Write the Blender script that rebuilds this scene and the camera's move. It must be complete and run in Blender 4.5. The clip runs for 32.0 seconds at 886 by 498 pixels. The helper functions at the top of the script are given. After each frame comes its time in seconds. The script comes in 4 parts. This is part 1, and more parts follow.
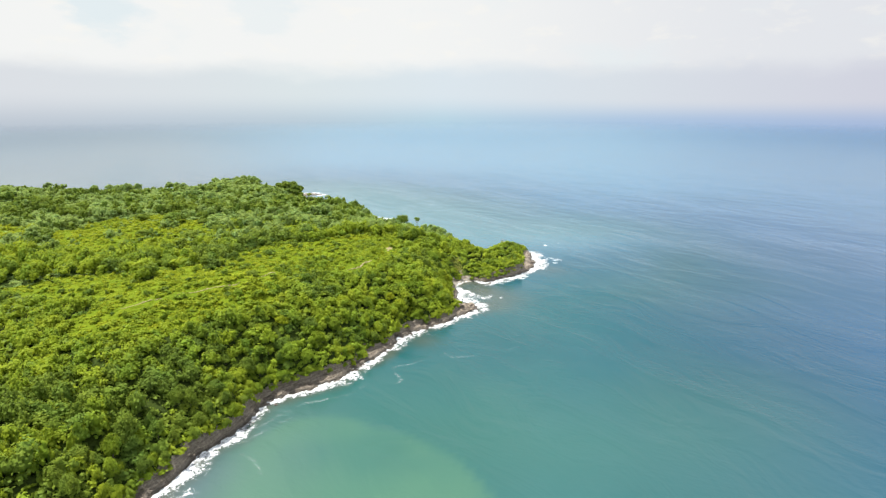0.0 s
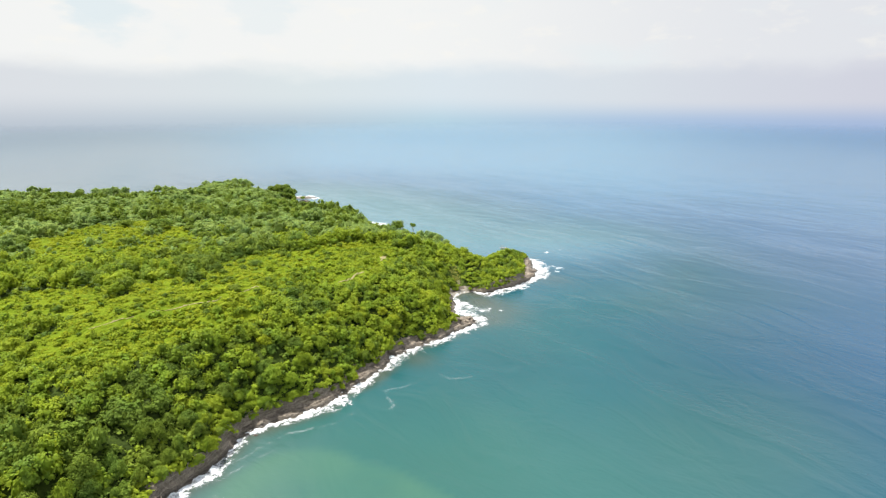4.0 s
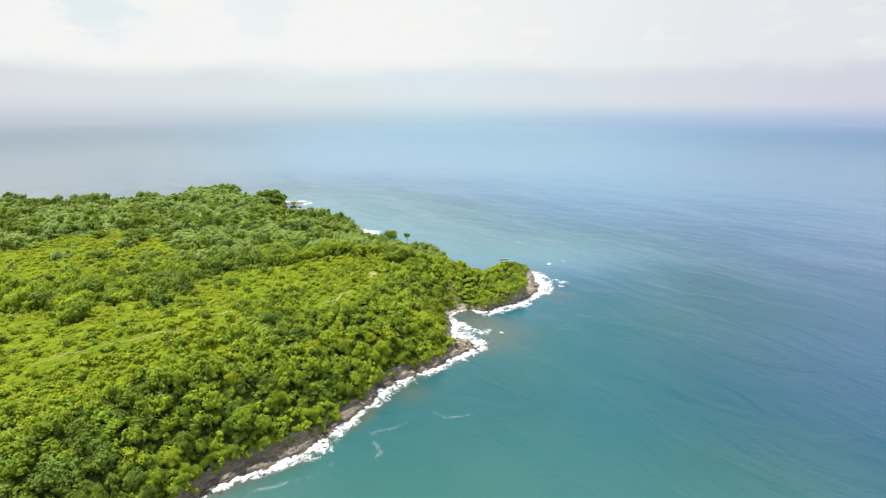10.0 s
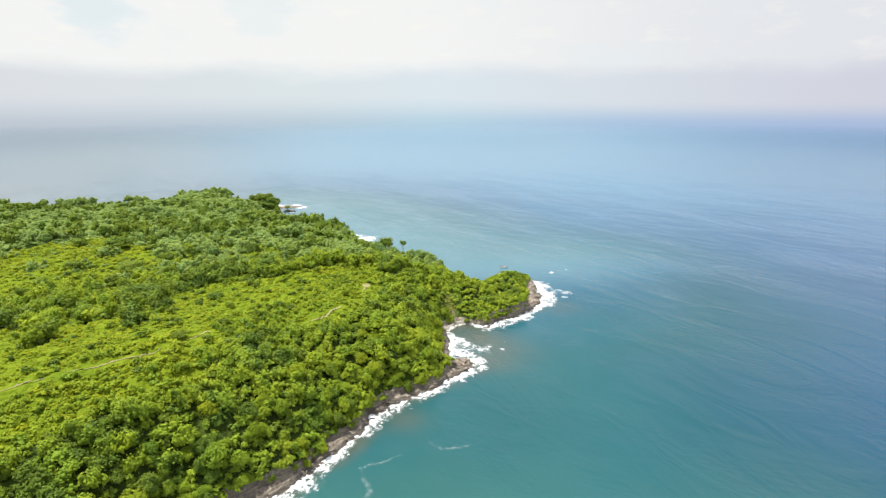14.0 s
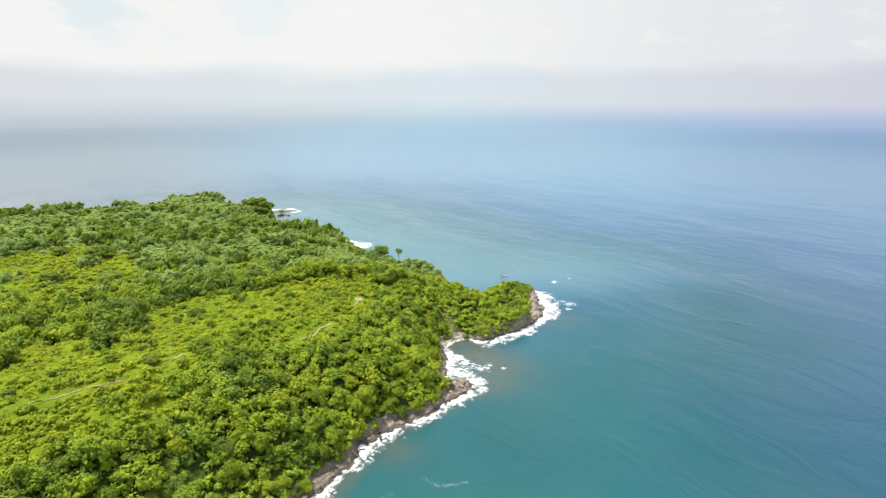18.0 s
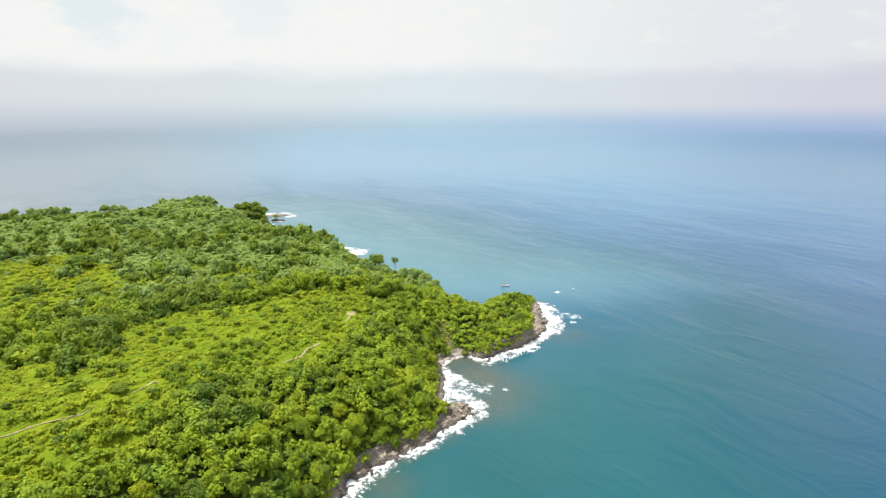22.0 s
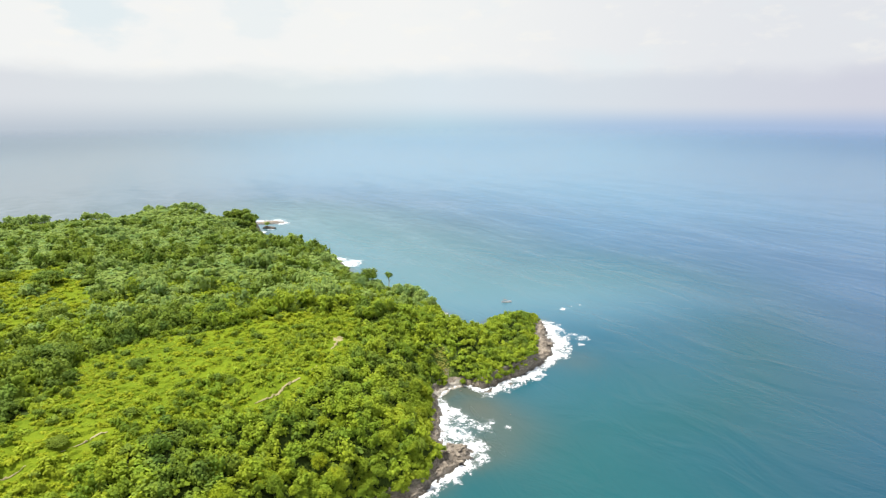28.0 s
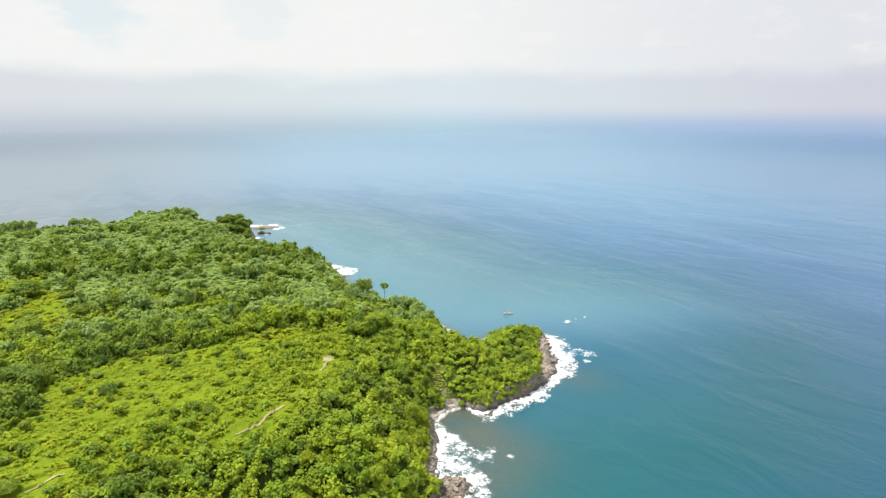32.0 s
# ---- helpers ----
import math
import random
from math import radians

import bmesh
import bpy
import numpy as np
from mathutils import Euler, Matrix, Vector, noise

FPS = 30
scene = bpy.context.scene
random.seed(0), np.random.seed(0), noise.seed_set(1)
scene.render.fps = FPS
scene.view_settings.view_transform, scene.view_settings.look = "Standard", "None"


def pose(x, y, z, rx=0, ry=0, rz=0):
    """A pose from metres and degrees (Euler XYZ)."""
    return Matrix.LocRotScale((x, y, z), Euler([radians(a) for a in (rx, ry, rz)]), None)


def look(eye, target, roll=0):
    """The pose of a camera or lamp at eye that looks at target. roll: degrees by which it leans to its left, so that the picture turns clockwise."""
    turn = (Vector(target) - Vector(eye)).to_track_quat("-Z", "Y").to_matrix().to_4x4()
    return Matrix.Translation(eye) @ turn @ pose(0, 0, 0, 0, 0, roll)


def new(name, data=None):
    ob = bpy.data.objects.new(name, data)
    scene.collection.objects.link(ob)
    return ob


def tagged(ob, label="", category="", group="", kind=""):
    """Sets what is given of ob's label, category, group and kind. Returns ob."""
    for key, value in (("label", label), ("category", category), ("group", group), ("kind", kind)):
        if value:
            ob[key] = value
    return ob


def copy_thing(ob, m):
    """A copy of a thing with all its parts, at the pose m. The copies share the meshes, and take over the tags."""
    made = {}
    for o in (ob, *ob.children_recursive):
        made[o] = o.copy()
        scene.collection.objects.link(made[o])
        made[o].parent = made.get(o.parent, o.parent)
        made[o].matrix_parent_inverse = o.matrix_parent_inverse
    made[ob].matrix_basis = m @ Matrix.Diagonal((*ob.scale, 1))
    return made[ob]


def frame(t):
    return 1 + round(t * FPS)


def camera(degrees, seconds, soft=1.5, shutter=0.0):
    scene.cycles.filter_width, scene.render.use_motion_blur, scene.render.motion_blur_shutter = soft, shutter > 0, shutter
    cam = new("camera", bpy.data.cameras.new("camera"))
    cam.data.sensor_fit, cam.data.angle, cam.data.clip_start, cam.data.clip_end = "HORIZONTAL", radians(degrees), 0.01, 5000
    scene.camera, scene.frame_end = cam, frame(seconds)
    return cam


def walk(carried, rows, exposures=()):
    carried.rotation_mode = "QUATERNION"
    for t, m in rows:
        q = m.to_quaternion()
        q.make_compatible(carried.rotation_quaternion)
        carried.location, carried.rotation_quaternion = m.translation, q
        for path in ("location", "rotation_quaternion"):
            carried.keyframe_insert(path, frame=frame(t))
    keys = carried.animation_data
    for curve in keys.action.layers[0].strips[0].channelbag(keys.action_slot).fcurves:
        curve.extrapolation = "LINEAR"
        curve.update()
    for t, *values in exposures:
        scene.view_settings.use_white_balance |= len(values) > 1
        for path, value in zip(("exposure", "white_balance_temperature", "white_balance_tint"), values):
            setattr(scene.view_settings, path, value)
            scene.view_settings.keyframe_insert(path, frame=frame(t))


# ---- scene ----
cam = camera(76.0, 32.0, soft=1.3)
PATH = [
    (0.0, pose(0.00, 0.00, 100.00, 75.940, 0.000, -0.053)),
    (2.0, pose(0.40, 8.68, 100.36, 75.951, 0.000, -0.155)),
    (4.0, pose(0.82, 17.31, 100.73, 75.965, 0.000, -0.249)),
    (6.0, pose(1.25, 25.89, 101.11, 75.983, 0.000, -0.334)),
    (8.0, pose(1.70, 34.40, 101.49, 76.003, 0.000, -0.411)),
    (10.0, pose(2.16, 42.86, 101.88, 76.026, 0.000, -0.478)),
    (12.0, pose(2.64, 51.24, 102.28, 76.053, 0.000, -0.537)),
    (14.0, pose(3.13, 59.55, 102.69, 76.082, 0.000, -0.588)),
    (16.0, pose(3.64, 67.78, 103.10, 76.114, 0.000, -0.629)),
    (18.0, pose(4.17, 75.93, 103.52, 76.150, 0.000, -0.662)),
    (20.0, pose(4.71, 83.99, 103.94, 76.188, 0.000, -0.685)),
    (22.0, pose(5.26, 91.95, 104.38, 76.230, 0.000, -0.701)),
    (24.0, pose(5.83, 99.81, 104.82, 76.274, 0.000, -0.707)),
    (26.0, pose(6.42, 107.56, 105.26, 76.322, 0.000, -0.705)),
    (28.0, pose(7.02, 115.20, 105.72, 76.372, 0.000, -0.693)),
    (30.0, pose(7.64, 122.73, 106.18, 76.426, 0.000, -0.674)),
    (32.0, pose(8.27, 130.14, 106.65, 76.482, 0.000, -0.645)),
]
walk(cam, PATH, exposures=[(0.0, 0.8), (32.0, 0.8)])

# ---- light: hazy tropical midday, sun ahead and to the left ----
SUN_EL, SUN_AZ = 67.0, -70.0          # degrees above the horizon; degrees from +y towards +x
sun_dir = Vector((math.sin(radians(SUN_AZ)) * math.cos(radians(SUN_EL)),
                  math.cos(radians(SUN_AZ)) * math.cos(radians(SUN_EL)),
                  math.sin(radians(SUN_EL))))
sun_data = bpy.data.lights.new("sun", "SUN")
sun_data.energy, sun_data.angle, sun_data.color = 4.9, radians(0.6), (1.0, 0.965, 0.905)
sun = new("sun", sun_data)
sun.matrix_world = look(sun_dir * 800, (0, 0, 0))


class Nodes:
    """A small builder for node trees."""

    def __init__(self, tree):
        self.tree = tree
        tree.nodes.clear()

    def add(self, kind, **values):
        n = self.tree.nodes.new(kind)
        for key, value in values.items():
            if key == "op":
                n.operation = value
            elif key == "blend":
                n.blend_type = value
            elif key == "attr":
                n.attribute_name = value
            elif key == "ins":
                for k, v in value.items():
                    self.put(n, k, v)
        return n

    def put(self, n, k, v):
        if isinstance(v, bpy.types.NodeSocket):
            self.tree.links.new(v, n.inputs[k])
        else:
            n.inputs[k].default_value = v

    def math(self, op, a, b=0.0, c=0.0):
        return self.add("ShaderNodeMath", op=op, ins={0: a, 1: b, 2: c}).outputs[0]

    def mix(self, f, a, b, blend="MIX"):
        n = self.tree.nodes.new("ShaderNodeMix")
        n.data_type, n.blend_type = "RGBA", blend
        for k, v in ((0, f), (6, a), (7, b)):
            self.put(n, k, v)
        return n.outputs[2]

    def ramp(self, fac, *stops):
        n = self.tree.nodes.new("ShaderNodeValToRGB")
        self.put(n, 0, fac)
        e = n.color_ramp.elements
        while len(e) < len(stops):
            e.new(0.5)
        for el, (pos, col) in zip(e, stops):
            el.position = pos
            el.color = (*col, 1) if len(col) == 3 else col
        return n.outputs[0]

    def noise(self, vec, scale, detail=3.0, rough=0.55, distort=0.0):
        n = self.add("ShaderNodeTexNoise", ins={"Vector": vec, "Scale": scale, "Detail": detail,
                                                "Roughness": rough, "Distortion": distort})
        return n.outputs[0]

    def smooth(self, v, lo, hi, a=0.0, b=1.0):
        n = self.tree.nodes.new("ShaderNodeMapRange")
        n.interpolation_type = "SMOOTHSTEP"
        for k, x in enumerate((v, lo, hi, a, b)):
            self.put(n, k, x)
        return n.outputs[0]


def grey(v):
    return (v, v, v, 1)


# ---- sky: haze near the horizon, a bright cloud bank over it, blue gaps higher up ----
world = bpy.data.worlds.new("sky")
scene.world = world
world.use_nodes = True
w = Nodes(world.node_tree)
way = w.add("ShaderNodeTexCoord").outputs["Generated"]
sep = w.add("ShaderNodeSeparateXYZ", ins={0: way})
up = sep.outputs[2]
side = sep.outputs[0]
sky = w.add("ShaderNodeTexSky")
sky.sky_type, sky.sun_disc = "NISHITA", False
sky.sun_elevation, sky.sun_rotation = radians(SUN_EL), radians(SUN_AZ)
sky.dust_density, sky.ozone_density = 1.6, 1.2
blue = w.mix(1.0, sky.outputs[0], grey(0.22), "MULTIPLY")
flat = w.add("ShaderNodeMapping", ins={0: way, 3: (1.0, 1.0, 2.6)}).outputs[0]
puff = w.noise(flat, 5.0, 7.0, 0.55, 0.2)
fine = w.noise(flat, 16.0, 5.0, 0.6)
across = w.math("MULTIPLY_ADD", side, 0.85, 0.5)
haze = w.ramp(across, (0.0, (0.715, 0.745, 0.785)), (0.3, (0.715, 0.785, 0.81)), (0.5, (0.715, 0.795, 0.85)), (0.75, (0.695, 0.745, 0.80)), (1.0, (0.645, 0.66, 0.745)))
edge = w.math("ADD", w.math("MULTIPLY_ADD", puff, 0.055, -0.03), w.math("MULTIPLY_ADD", fine, 0.012, -0.006))
lift = w.math("SUBTRACT", up, edge)
bank = w.mix(w.smooth(side, -0.1, 0.6), (0.90, 0.91, 0.90, 1), (0.765, 0.785, 0.825, 1))
patch = w.noise(w.add("ShaderNodeMapping", ins={0: way, 1: (0.31, 0.2, 0.12), 3: (1.0, 1.0, 2.2)}).outputs[0], 4.2, 5.0, 0.55)
bank = w.mix(w.smooth(patch, 0.54, 0.70, 0.0, 0.5), bank, (0.78, 0.86, 0.885, 1))
for gap_dir, reach, depth in (((-0.487, 0.86, 0.178), 0.075, 0.85), ((-0.281, 0.949, 0.16), 0.05, 0.4)):
    far = w.add("ShaderNodeVectorMath", op="DISTANCE", ins={0: way, 1: gap_dir}).outputs["Value"]
    far = w.math("ADD", far, w.math("ADD", w.math("MULTIPLY_ADD", puff, 0.16, -0.08), w.math("MULTIPLY_ADD", fine, 0.05, -0.025)))
    bank = w.mix(w.smooth(far, reach * 0.55, reach, depth, 0.0), bank, (0.75, 0.84, 0.875, 1))
bank = w.mix(w.smooth(fine, 0.52, 0.70, 0.0, 0.35), bank, (0.97, 0.94, 0.87, 1))
low = w.mix(w.smooth(lift, 0.045, 0.082), haze, bank)
# the farthest sea, lost in the haze
sea_haze = w.ramp(across, (0.0, (0.49, 0.555, 0.635)), (0.3, (0.48, 0.595, 0.69)), (0.5, (0.455, 0.645, 0.765)), (0.75, (0.415, 0.565, 0.755)), (1.0, (0.39, 0.50, 0.715)))
low = w.mix(w.smooth(up, w.smooth(across, 0.4, 0.9, -0.036, -0.026), w.smooth(across, 0.4, 0.9, 0.024, 0.012)), sea_haze, low)
cover = w.math("MULTIPLY", w.smooth(up, 0.20, 0.42, 1.0, 0.0), 1.0)
high = w.mix(w.smooth(puff, 0.40, 0.60, 0.25, 0.9), blue, (1.35, 1.37, 1.40, 1))
shade = w.mix(cover, high, low)
back = w.add("ShaderNodeBackground", ins={0: shade, 1: 0.575})
out = w.add("ShaderNodeOutputWorld", ins={0: back.outputs[0]})


# ---- materials ----
def material(name):
    m = bpy.data.materials.new(name)
    m.use_nodes = True
    return m, Nodes(m.node_tree)


def finish(n, shader):
    n.add("ShaderNodeOutputMaterial", ins={0: shader})


def leaf_material(name, dark, mid, light, glow=0.32, cell=0.2, speck=0.30):
    """Foliage: colour shifts from plant to plant, from clump to clump and over the slope."""
    m, n = material(name)
    geo = n.add("ShaderNodeNewGeometry")
    pos = geo.outputs["Position"]
    broad = n.noise(pos, 0.042, 3.0)
    plant = n.add("ShaderNodeTexVoronoi", ins={"Vector": n.add("ShaderNodeMapping", ins={0: pos, 3: (1, 1, 0.15)}).outputs[0],
                                               "Scale": cell, "Randomness": 1.0}).outputs["Color"]
    rnd = n.add("ShaderNodeSeparateXYZ", ins={0: plant})
    plant, kind_ = rnd.outputs[0], rnd.outputs[1]
    clump = geo.outputs["Random Per Island"]
    f = n.math("ADD", n.math("MULTIPLY", plant, 0.58), n.math("MULTIPLY_ADD", clump, speck, 0.15 - 0.5 * speck))
    f = n.math("ADD", f, n.math("MULTIPLY_ADD", broad, 1.35, -0.62))
    col = n.ramp(f, (0.08, dark), (0.45, mid), (0.95, light))
    col = n.mix(n.smooth(kind_, 0.55, 0.95, 0.0, 0.55), col, n.mix(1.0, col, (0.74, 0.95, 1.25, 1), "MULTIPLY"))
    col = n.mix(n.smooth(rnd.outputs[2], 0.80, 0.98, 0.0, 0.55), col, (light[0] * 1.02, light[1] * 1.10, light[2], 1))
    vein = n.noise(pos, 3.5, 3.0)
    col = n.mix(n.smooth(vein, 0.35, 0.7, 0.0, 0.35), col, tuple(c * 0.55 for c in mid) + (1,))
    bsdf = n.add("ShaderNodeBsdfPrincipled", ins={"Base Color": col, "Roughness": 0.6, "Specular IOR Level": 0.06})
    thin = n.add("ShaderNodeBsdfTranslucent", ins={0: n.mix(0.5, col, (light[0] * 1.25, light[1] * 1.15, light[2], 1))})
    both = n.add("ShaderNodeMixShader", ins={0: glow, 1: bsdf.outputs[0], 2: thin.outputs[0]})
    finish(n, both.outputs[0])
    return m


LEAF = leaf_material("broadleaf_foliage", (0.103, 0.164, 0.020), (0.217, 0.299, 0.026), (0.332, 0.389, 0.030), 0.40)
# green paled and shifted towards blue to stand for haze over distant woods
LEAF_HAZED = leaf_material("hazed_foliage", (0.150, 0.228, 0.064), (0.236, 0.328, 0.084), (0.300, 0.380, 0.098), 0.46, speck=0.12)
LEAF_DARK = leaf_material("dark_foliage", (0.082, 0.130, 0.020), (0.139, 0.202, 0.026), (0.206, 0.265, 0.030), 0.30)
SCRUB = leaf_material("meadow_foliage", (0.182, 0.240, 0.015), (0.259, 0.310, 0.019), (0.332, 0.372, 0.023), 0.46, 0.3)
DRY = leaf_material("dry_grass_foliage", (0.20, 0.22, 0.04), (0.28, 0.285, 0.055), (0.37, 0.35, 0.09), 0.35, 0.4)


def ground_material(name, a, b, c, grain=0.6, bump=0.5):
    m, n = material(name)
    pos = n.add("ShaderNodeNewGeometry").outputs["Position"]
    big = n.noise(pos, 0.045, 4.0)
    small = n.noise(pos, grain, 5.0, 0.65)
    col = n.ramp(n.math("ADD", n.math("MULTIPLY", big, 0.6), n.math("MULTIPLY", small, 0.5)), (0.36, a), (0.55, b), (0.74, c))
    bmp = n.add("ShaderNodeBump", ins={"Strength": bump, "Distance": 0.6, "Height": small})
    bsdf = n.add("ShaderNodeBsdfPrincipled", ins={"Base Color": col, "Roughness": 0.95, "Specular IOR Level": 0.05,
                                                  "Normal": bmp.outputs[0]})
    finish(n, bsdf.outputs[0])
    return m


MEADOW = ground_material("meadow_grass", (0.070, 0.108, 0.007), (0.107, 0.150, 0.008), (0.145, 0.180, 0.010), 0.7, 0.9)
# leaf litter, darkened further to stand for shade under the canopy
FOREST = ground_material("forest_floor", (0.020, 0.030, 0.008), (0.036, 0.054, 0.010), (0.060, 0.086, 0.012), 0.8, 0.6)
SAND = ground_material("pale_earth", (0.18, 0.16, 0.075), (0.25, 0.215, 0.11), (0.33, 0.285, 0.16), 1.5, 0.4)
SCRUBLAND = ground_material("scrubland_floor", (0.060, 0.092, 0.018), (0.090, 0.130, 0.024), (0.120, 0.160, 0.030), 0.6, 0.9)
PEBBLE = ground_material("beach_pebbles", (0.17, 0.155, 0.125), (0.28, 0.255, 0.21), (0.42, 0.39, 0.33), 2.2, 0.8)


def rock_material(name, a, b, c):
    """Layered, jointed volcanic rock, shinier where sea-wet; foot darkened for wet and undercut shade."""
    m, n = material(name)
    pos = n.add("ShaderNodeNewGeometry").outputs["Position"]
    z = n.add("ShaderNodeSeparateXYZ", ins={0: pos}).outputs[2]
    layer = n.noise(n.add("ShaderNodeMapping", ins={0: pos, 2: (0.12, 0.08, 0.6), 3: (0.25, 0.25, 2.6)}).outputs[0], 1.0, 5.0, 0.6)
    grain = n.noise(pos, 1.3, 6.0, 0.7)
    crack = n.add("ShaderNodeTexVoronoi", ins={"Vector": pos, "Scale": 0.3})
    crack.feature = "DISTANCE_TO_EDGE"
    f = n.math("ADD", n.math("MULTIPLY", layer, 0.55), n.math("MULTIPLY", grain, 0.5))
    col = n.ramp(f, (0.30, a), (0.48, b), (0.70, c))
    col = n.mix(n.smooth(crack.outputs[0], 0.0, 0.03, 0.22, 0.0), col, (a[0] * 0.4, a[1] * 0.4, a[2] * 0.4, 1))
    # sea wet, reaching higher so its dark also stands for undercut shade
    wet = n.smooth(n.math("ADD", z, n.math("MULTIPLY", grain, 1.4)), 1.1, 2.6, 1.0, 0.0)
    col = n.mix(wet, col, n.mix(1.0, col, grey(0.40), "MULTIPLY"))
    h = n.math("ADD", n.math("MULTIPLY", grain, 0.7), n.math("MULTIPLY", layer, 0.8))
    bmp = n.add("ShaderNodeBump", ins={"Strength": 1.0, "Distance": 1.3, "Height": h})
    bsdf = n.add("ShaderNodeBsdfPrincipled", ins={"Base Color": col, "Roughness": n.smooth(wet, 0.0, 1.0, 0.85, 0.35),
                                                  "Specular IOR Level": 0.35, "Normal": bmp.outputs[0]})
    finish(n, bsdf.outputs[0])
    return m


ROCK = rock_material("coast_rock", (0.070, 0.060, 0.050), (0.185, 0.152, 0.115), (0.38, 0.32, 0.245))
PALE_ROCK = rock_material("pale_cliff_rock", (0.22, 0.19, 0.14), (0.34, 0.30, 0.22), (0.46, 0.41, 0.31))


def plain(name, col, rough=0.6, wear=0.25):
    m, n = material(name)
    pos = n.add("ShaderNodeNewGeometry").outputs["Position"]
    f = n.noise(pos, 4.0, 5.0, 0.65)
    c = n.mix(n.smooth(f, 0.4, 0.75, 0.0, wear), (*col, 1), tuple(v * 0.45 for v in col) + (1,))
    bsdf = n.add("ShaderNodeBsdfPrincipled", ins={"Base Color": c, "Roughness": rough})
    finish(n, bsdf.outputs[0])
    return m


BARK = plain("bark", (0.16, 0.125, 0.09), 0.9, 0.6)
PALE_BARK = plain("pale_bark", (0.50, 0.46, 0.38), 0.85, 0.35)
BOAT_WHITE = plain("boat_white_paint", (0.78, 0.77, 0.74), 0.4)
BOAT_DARK = plain("boat_grey_paint", (0.24, 0.24, 0.27), 0.5)
BOAT_WOOD = plain("boat_wood", (0.13, 0.10, 0.085), 0.7, 0.5)

# sea water: silt, depth, painted haze come with the sheet; ripples, swell are relief
WATER, n = material("sea_water")
pos = n.add("ShaderNodeNewGeometry").outputs["Position"]
silt = n.add("ShaderNodeAttribute", attr="silt").outputs["Fac"]
deep = n.add("ShaderNodeAttribute", attr="deep").outputs["Fac"]
murk = n.add("ShaderNodeAttribute", attr="murk").outputs["Fac"]
open_sea = n.add("ShaderNodeAttribute", attr="open").outputs["Fac"]
tone = n.noise(pos, 0.012, 4.0, 0.6)
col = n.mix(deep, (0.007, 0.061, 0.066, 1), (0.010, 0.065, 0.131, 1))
# blue of open water, lightened here for haze over the distance
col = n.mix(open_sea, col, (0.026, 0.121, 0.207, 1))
col = n.mix(n.smooth(tone, 0.35, 0.7, 0.0, 0.38), col, n.mix(1.0, col, grey(0.78), "MULTIPLY"))
# haze over the water behind the head, put into its colour
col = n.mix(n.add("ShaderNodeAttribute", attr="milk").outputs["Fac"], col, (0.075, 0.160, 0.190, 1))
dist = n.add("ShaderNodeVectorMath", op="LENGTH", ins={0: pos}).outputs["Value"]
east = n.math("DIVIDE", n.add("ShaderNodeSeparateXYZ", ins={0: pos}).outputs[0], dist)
# glare fading towards the east, put into the water's colour
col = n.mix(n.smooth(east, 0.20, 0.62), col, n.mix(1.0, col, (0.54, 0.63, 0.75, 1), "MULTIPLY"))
# grey haze over the western sea, put into its colour
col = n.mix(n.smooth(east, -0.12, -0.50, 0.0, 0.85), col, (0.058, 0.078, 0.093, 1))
col = n.mix(silt, col, (0.054, 0.126, 0.074, 1))
col = n.mix(murk, col, (0.056, 0.060, 0.040, 1))
def along_crests(length, width, turn_=-60):
    """Coordinates stretched along the crests of the swell."""
    m = n.add("ShaderNodeMapping", ins={0: pos})
    m.vector_type = "TEXTURE"
    m.inputs[2].default_value = (0, 0, radians(turn_))
    m.inputs[3].default_value = (length, width, 30)
    return m.outputs[0]


swell = n.noise(along_crests(42, 20), 1.0, 3.0, 0.5, 1.2)
chop = n.noise(along_crests(4.2, 1.7, -28), 1.0, 4.0, 0.6)
gust = n.noise(along_crests(150, 46), 1.0, 5.0, 0.6, 0.35)
calm = n.smooth(dist, 250.0, 1600.0, 1.0, 0.06)
bmp = n.add("ShaderNodeBump", ins={"Strength": n.math("MULTIPLY", calm, 0.30), "Distance": 3.0, "Height": swell})
bmp2 = n.add("ShaderNodeBump", ins={"Strength": n.math("MULTIPLY", calm, n.smooth(gust, 0.42, 0.68, 0.06, 0.42)), "Distance": 0.6, "Height": chop, "Normal": bmp.outputs[0]})
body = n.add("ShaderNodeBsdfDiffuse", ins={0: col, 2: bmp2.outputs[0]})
shine = n.add("ShaderNodeBsdfGlossy", ins={"Color": (0.93, 0.98, 1.0, 1), "Roughness": n.math("MULTIPLY_ADD", calm, n.smooth(gust, 0.35, 0.7, 0.10, 0.22), 0.06),
                                           "Normal": bmp2.outputs[0]})
# wave slopes hold the mirror effect of the open sea well below that of a flat sheet
fres = n.add("ShaderNodeFresnel", ins={"IOR": 1.33, "Normal": bmp2.outputs[0]}).outputs[0]
# far out the mirror effect takes over; less so to the west and east
most = n.smooth(dist, 500.0, 3600.0, 0.48, n.math("MULTIPLY", n.smooth(east, -0.6, -0.1, 0.42, 0.64), n.smooth(east, 0.1, 0.6, 1.0, 0.55)))
gloss = n.math("MINIMUM", n.math("MULTIPLY", fres, n.smooth(gust, 0.32, 0.68, n.smooth(dist, 500.0, 2400.0, 0.86, 0.96), 1.0)), most)
wave = n.add("ShaderNodeMixShader", ins={0: gloss, 1: body.outputs[0], 2: shine.outputs[0]})
# haze imitated by transparency: the rim of the sheet fades into the sky
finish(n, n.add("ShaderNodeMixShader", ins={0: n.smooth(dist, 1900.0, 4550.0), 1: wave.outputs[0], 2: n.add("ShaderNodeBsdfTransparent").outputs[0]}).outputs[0])

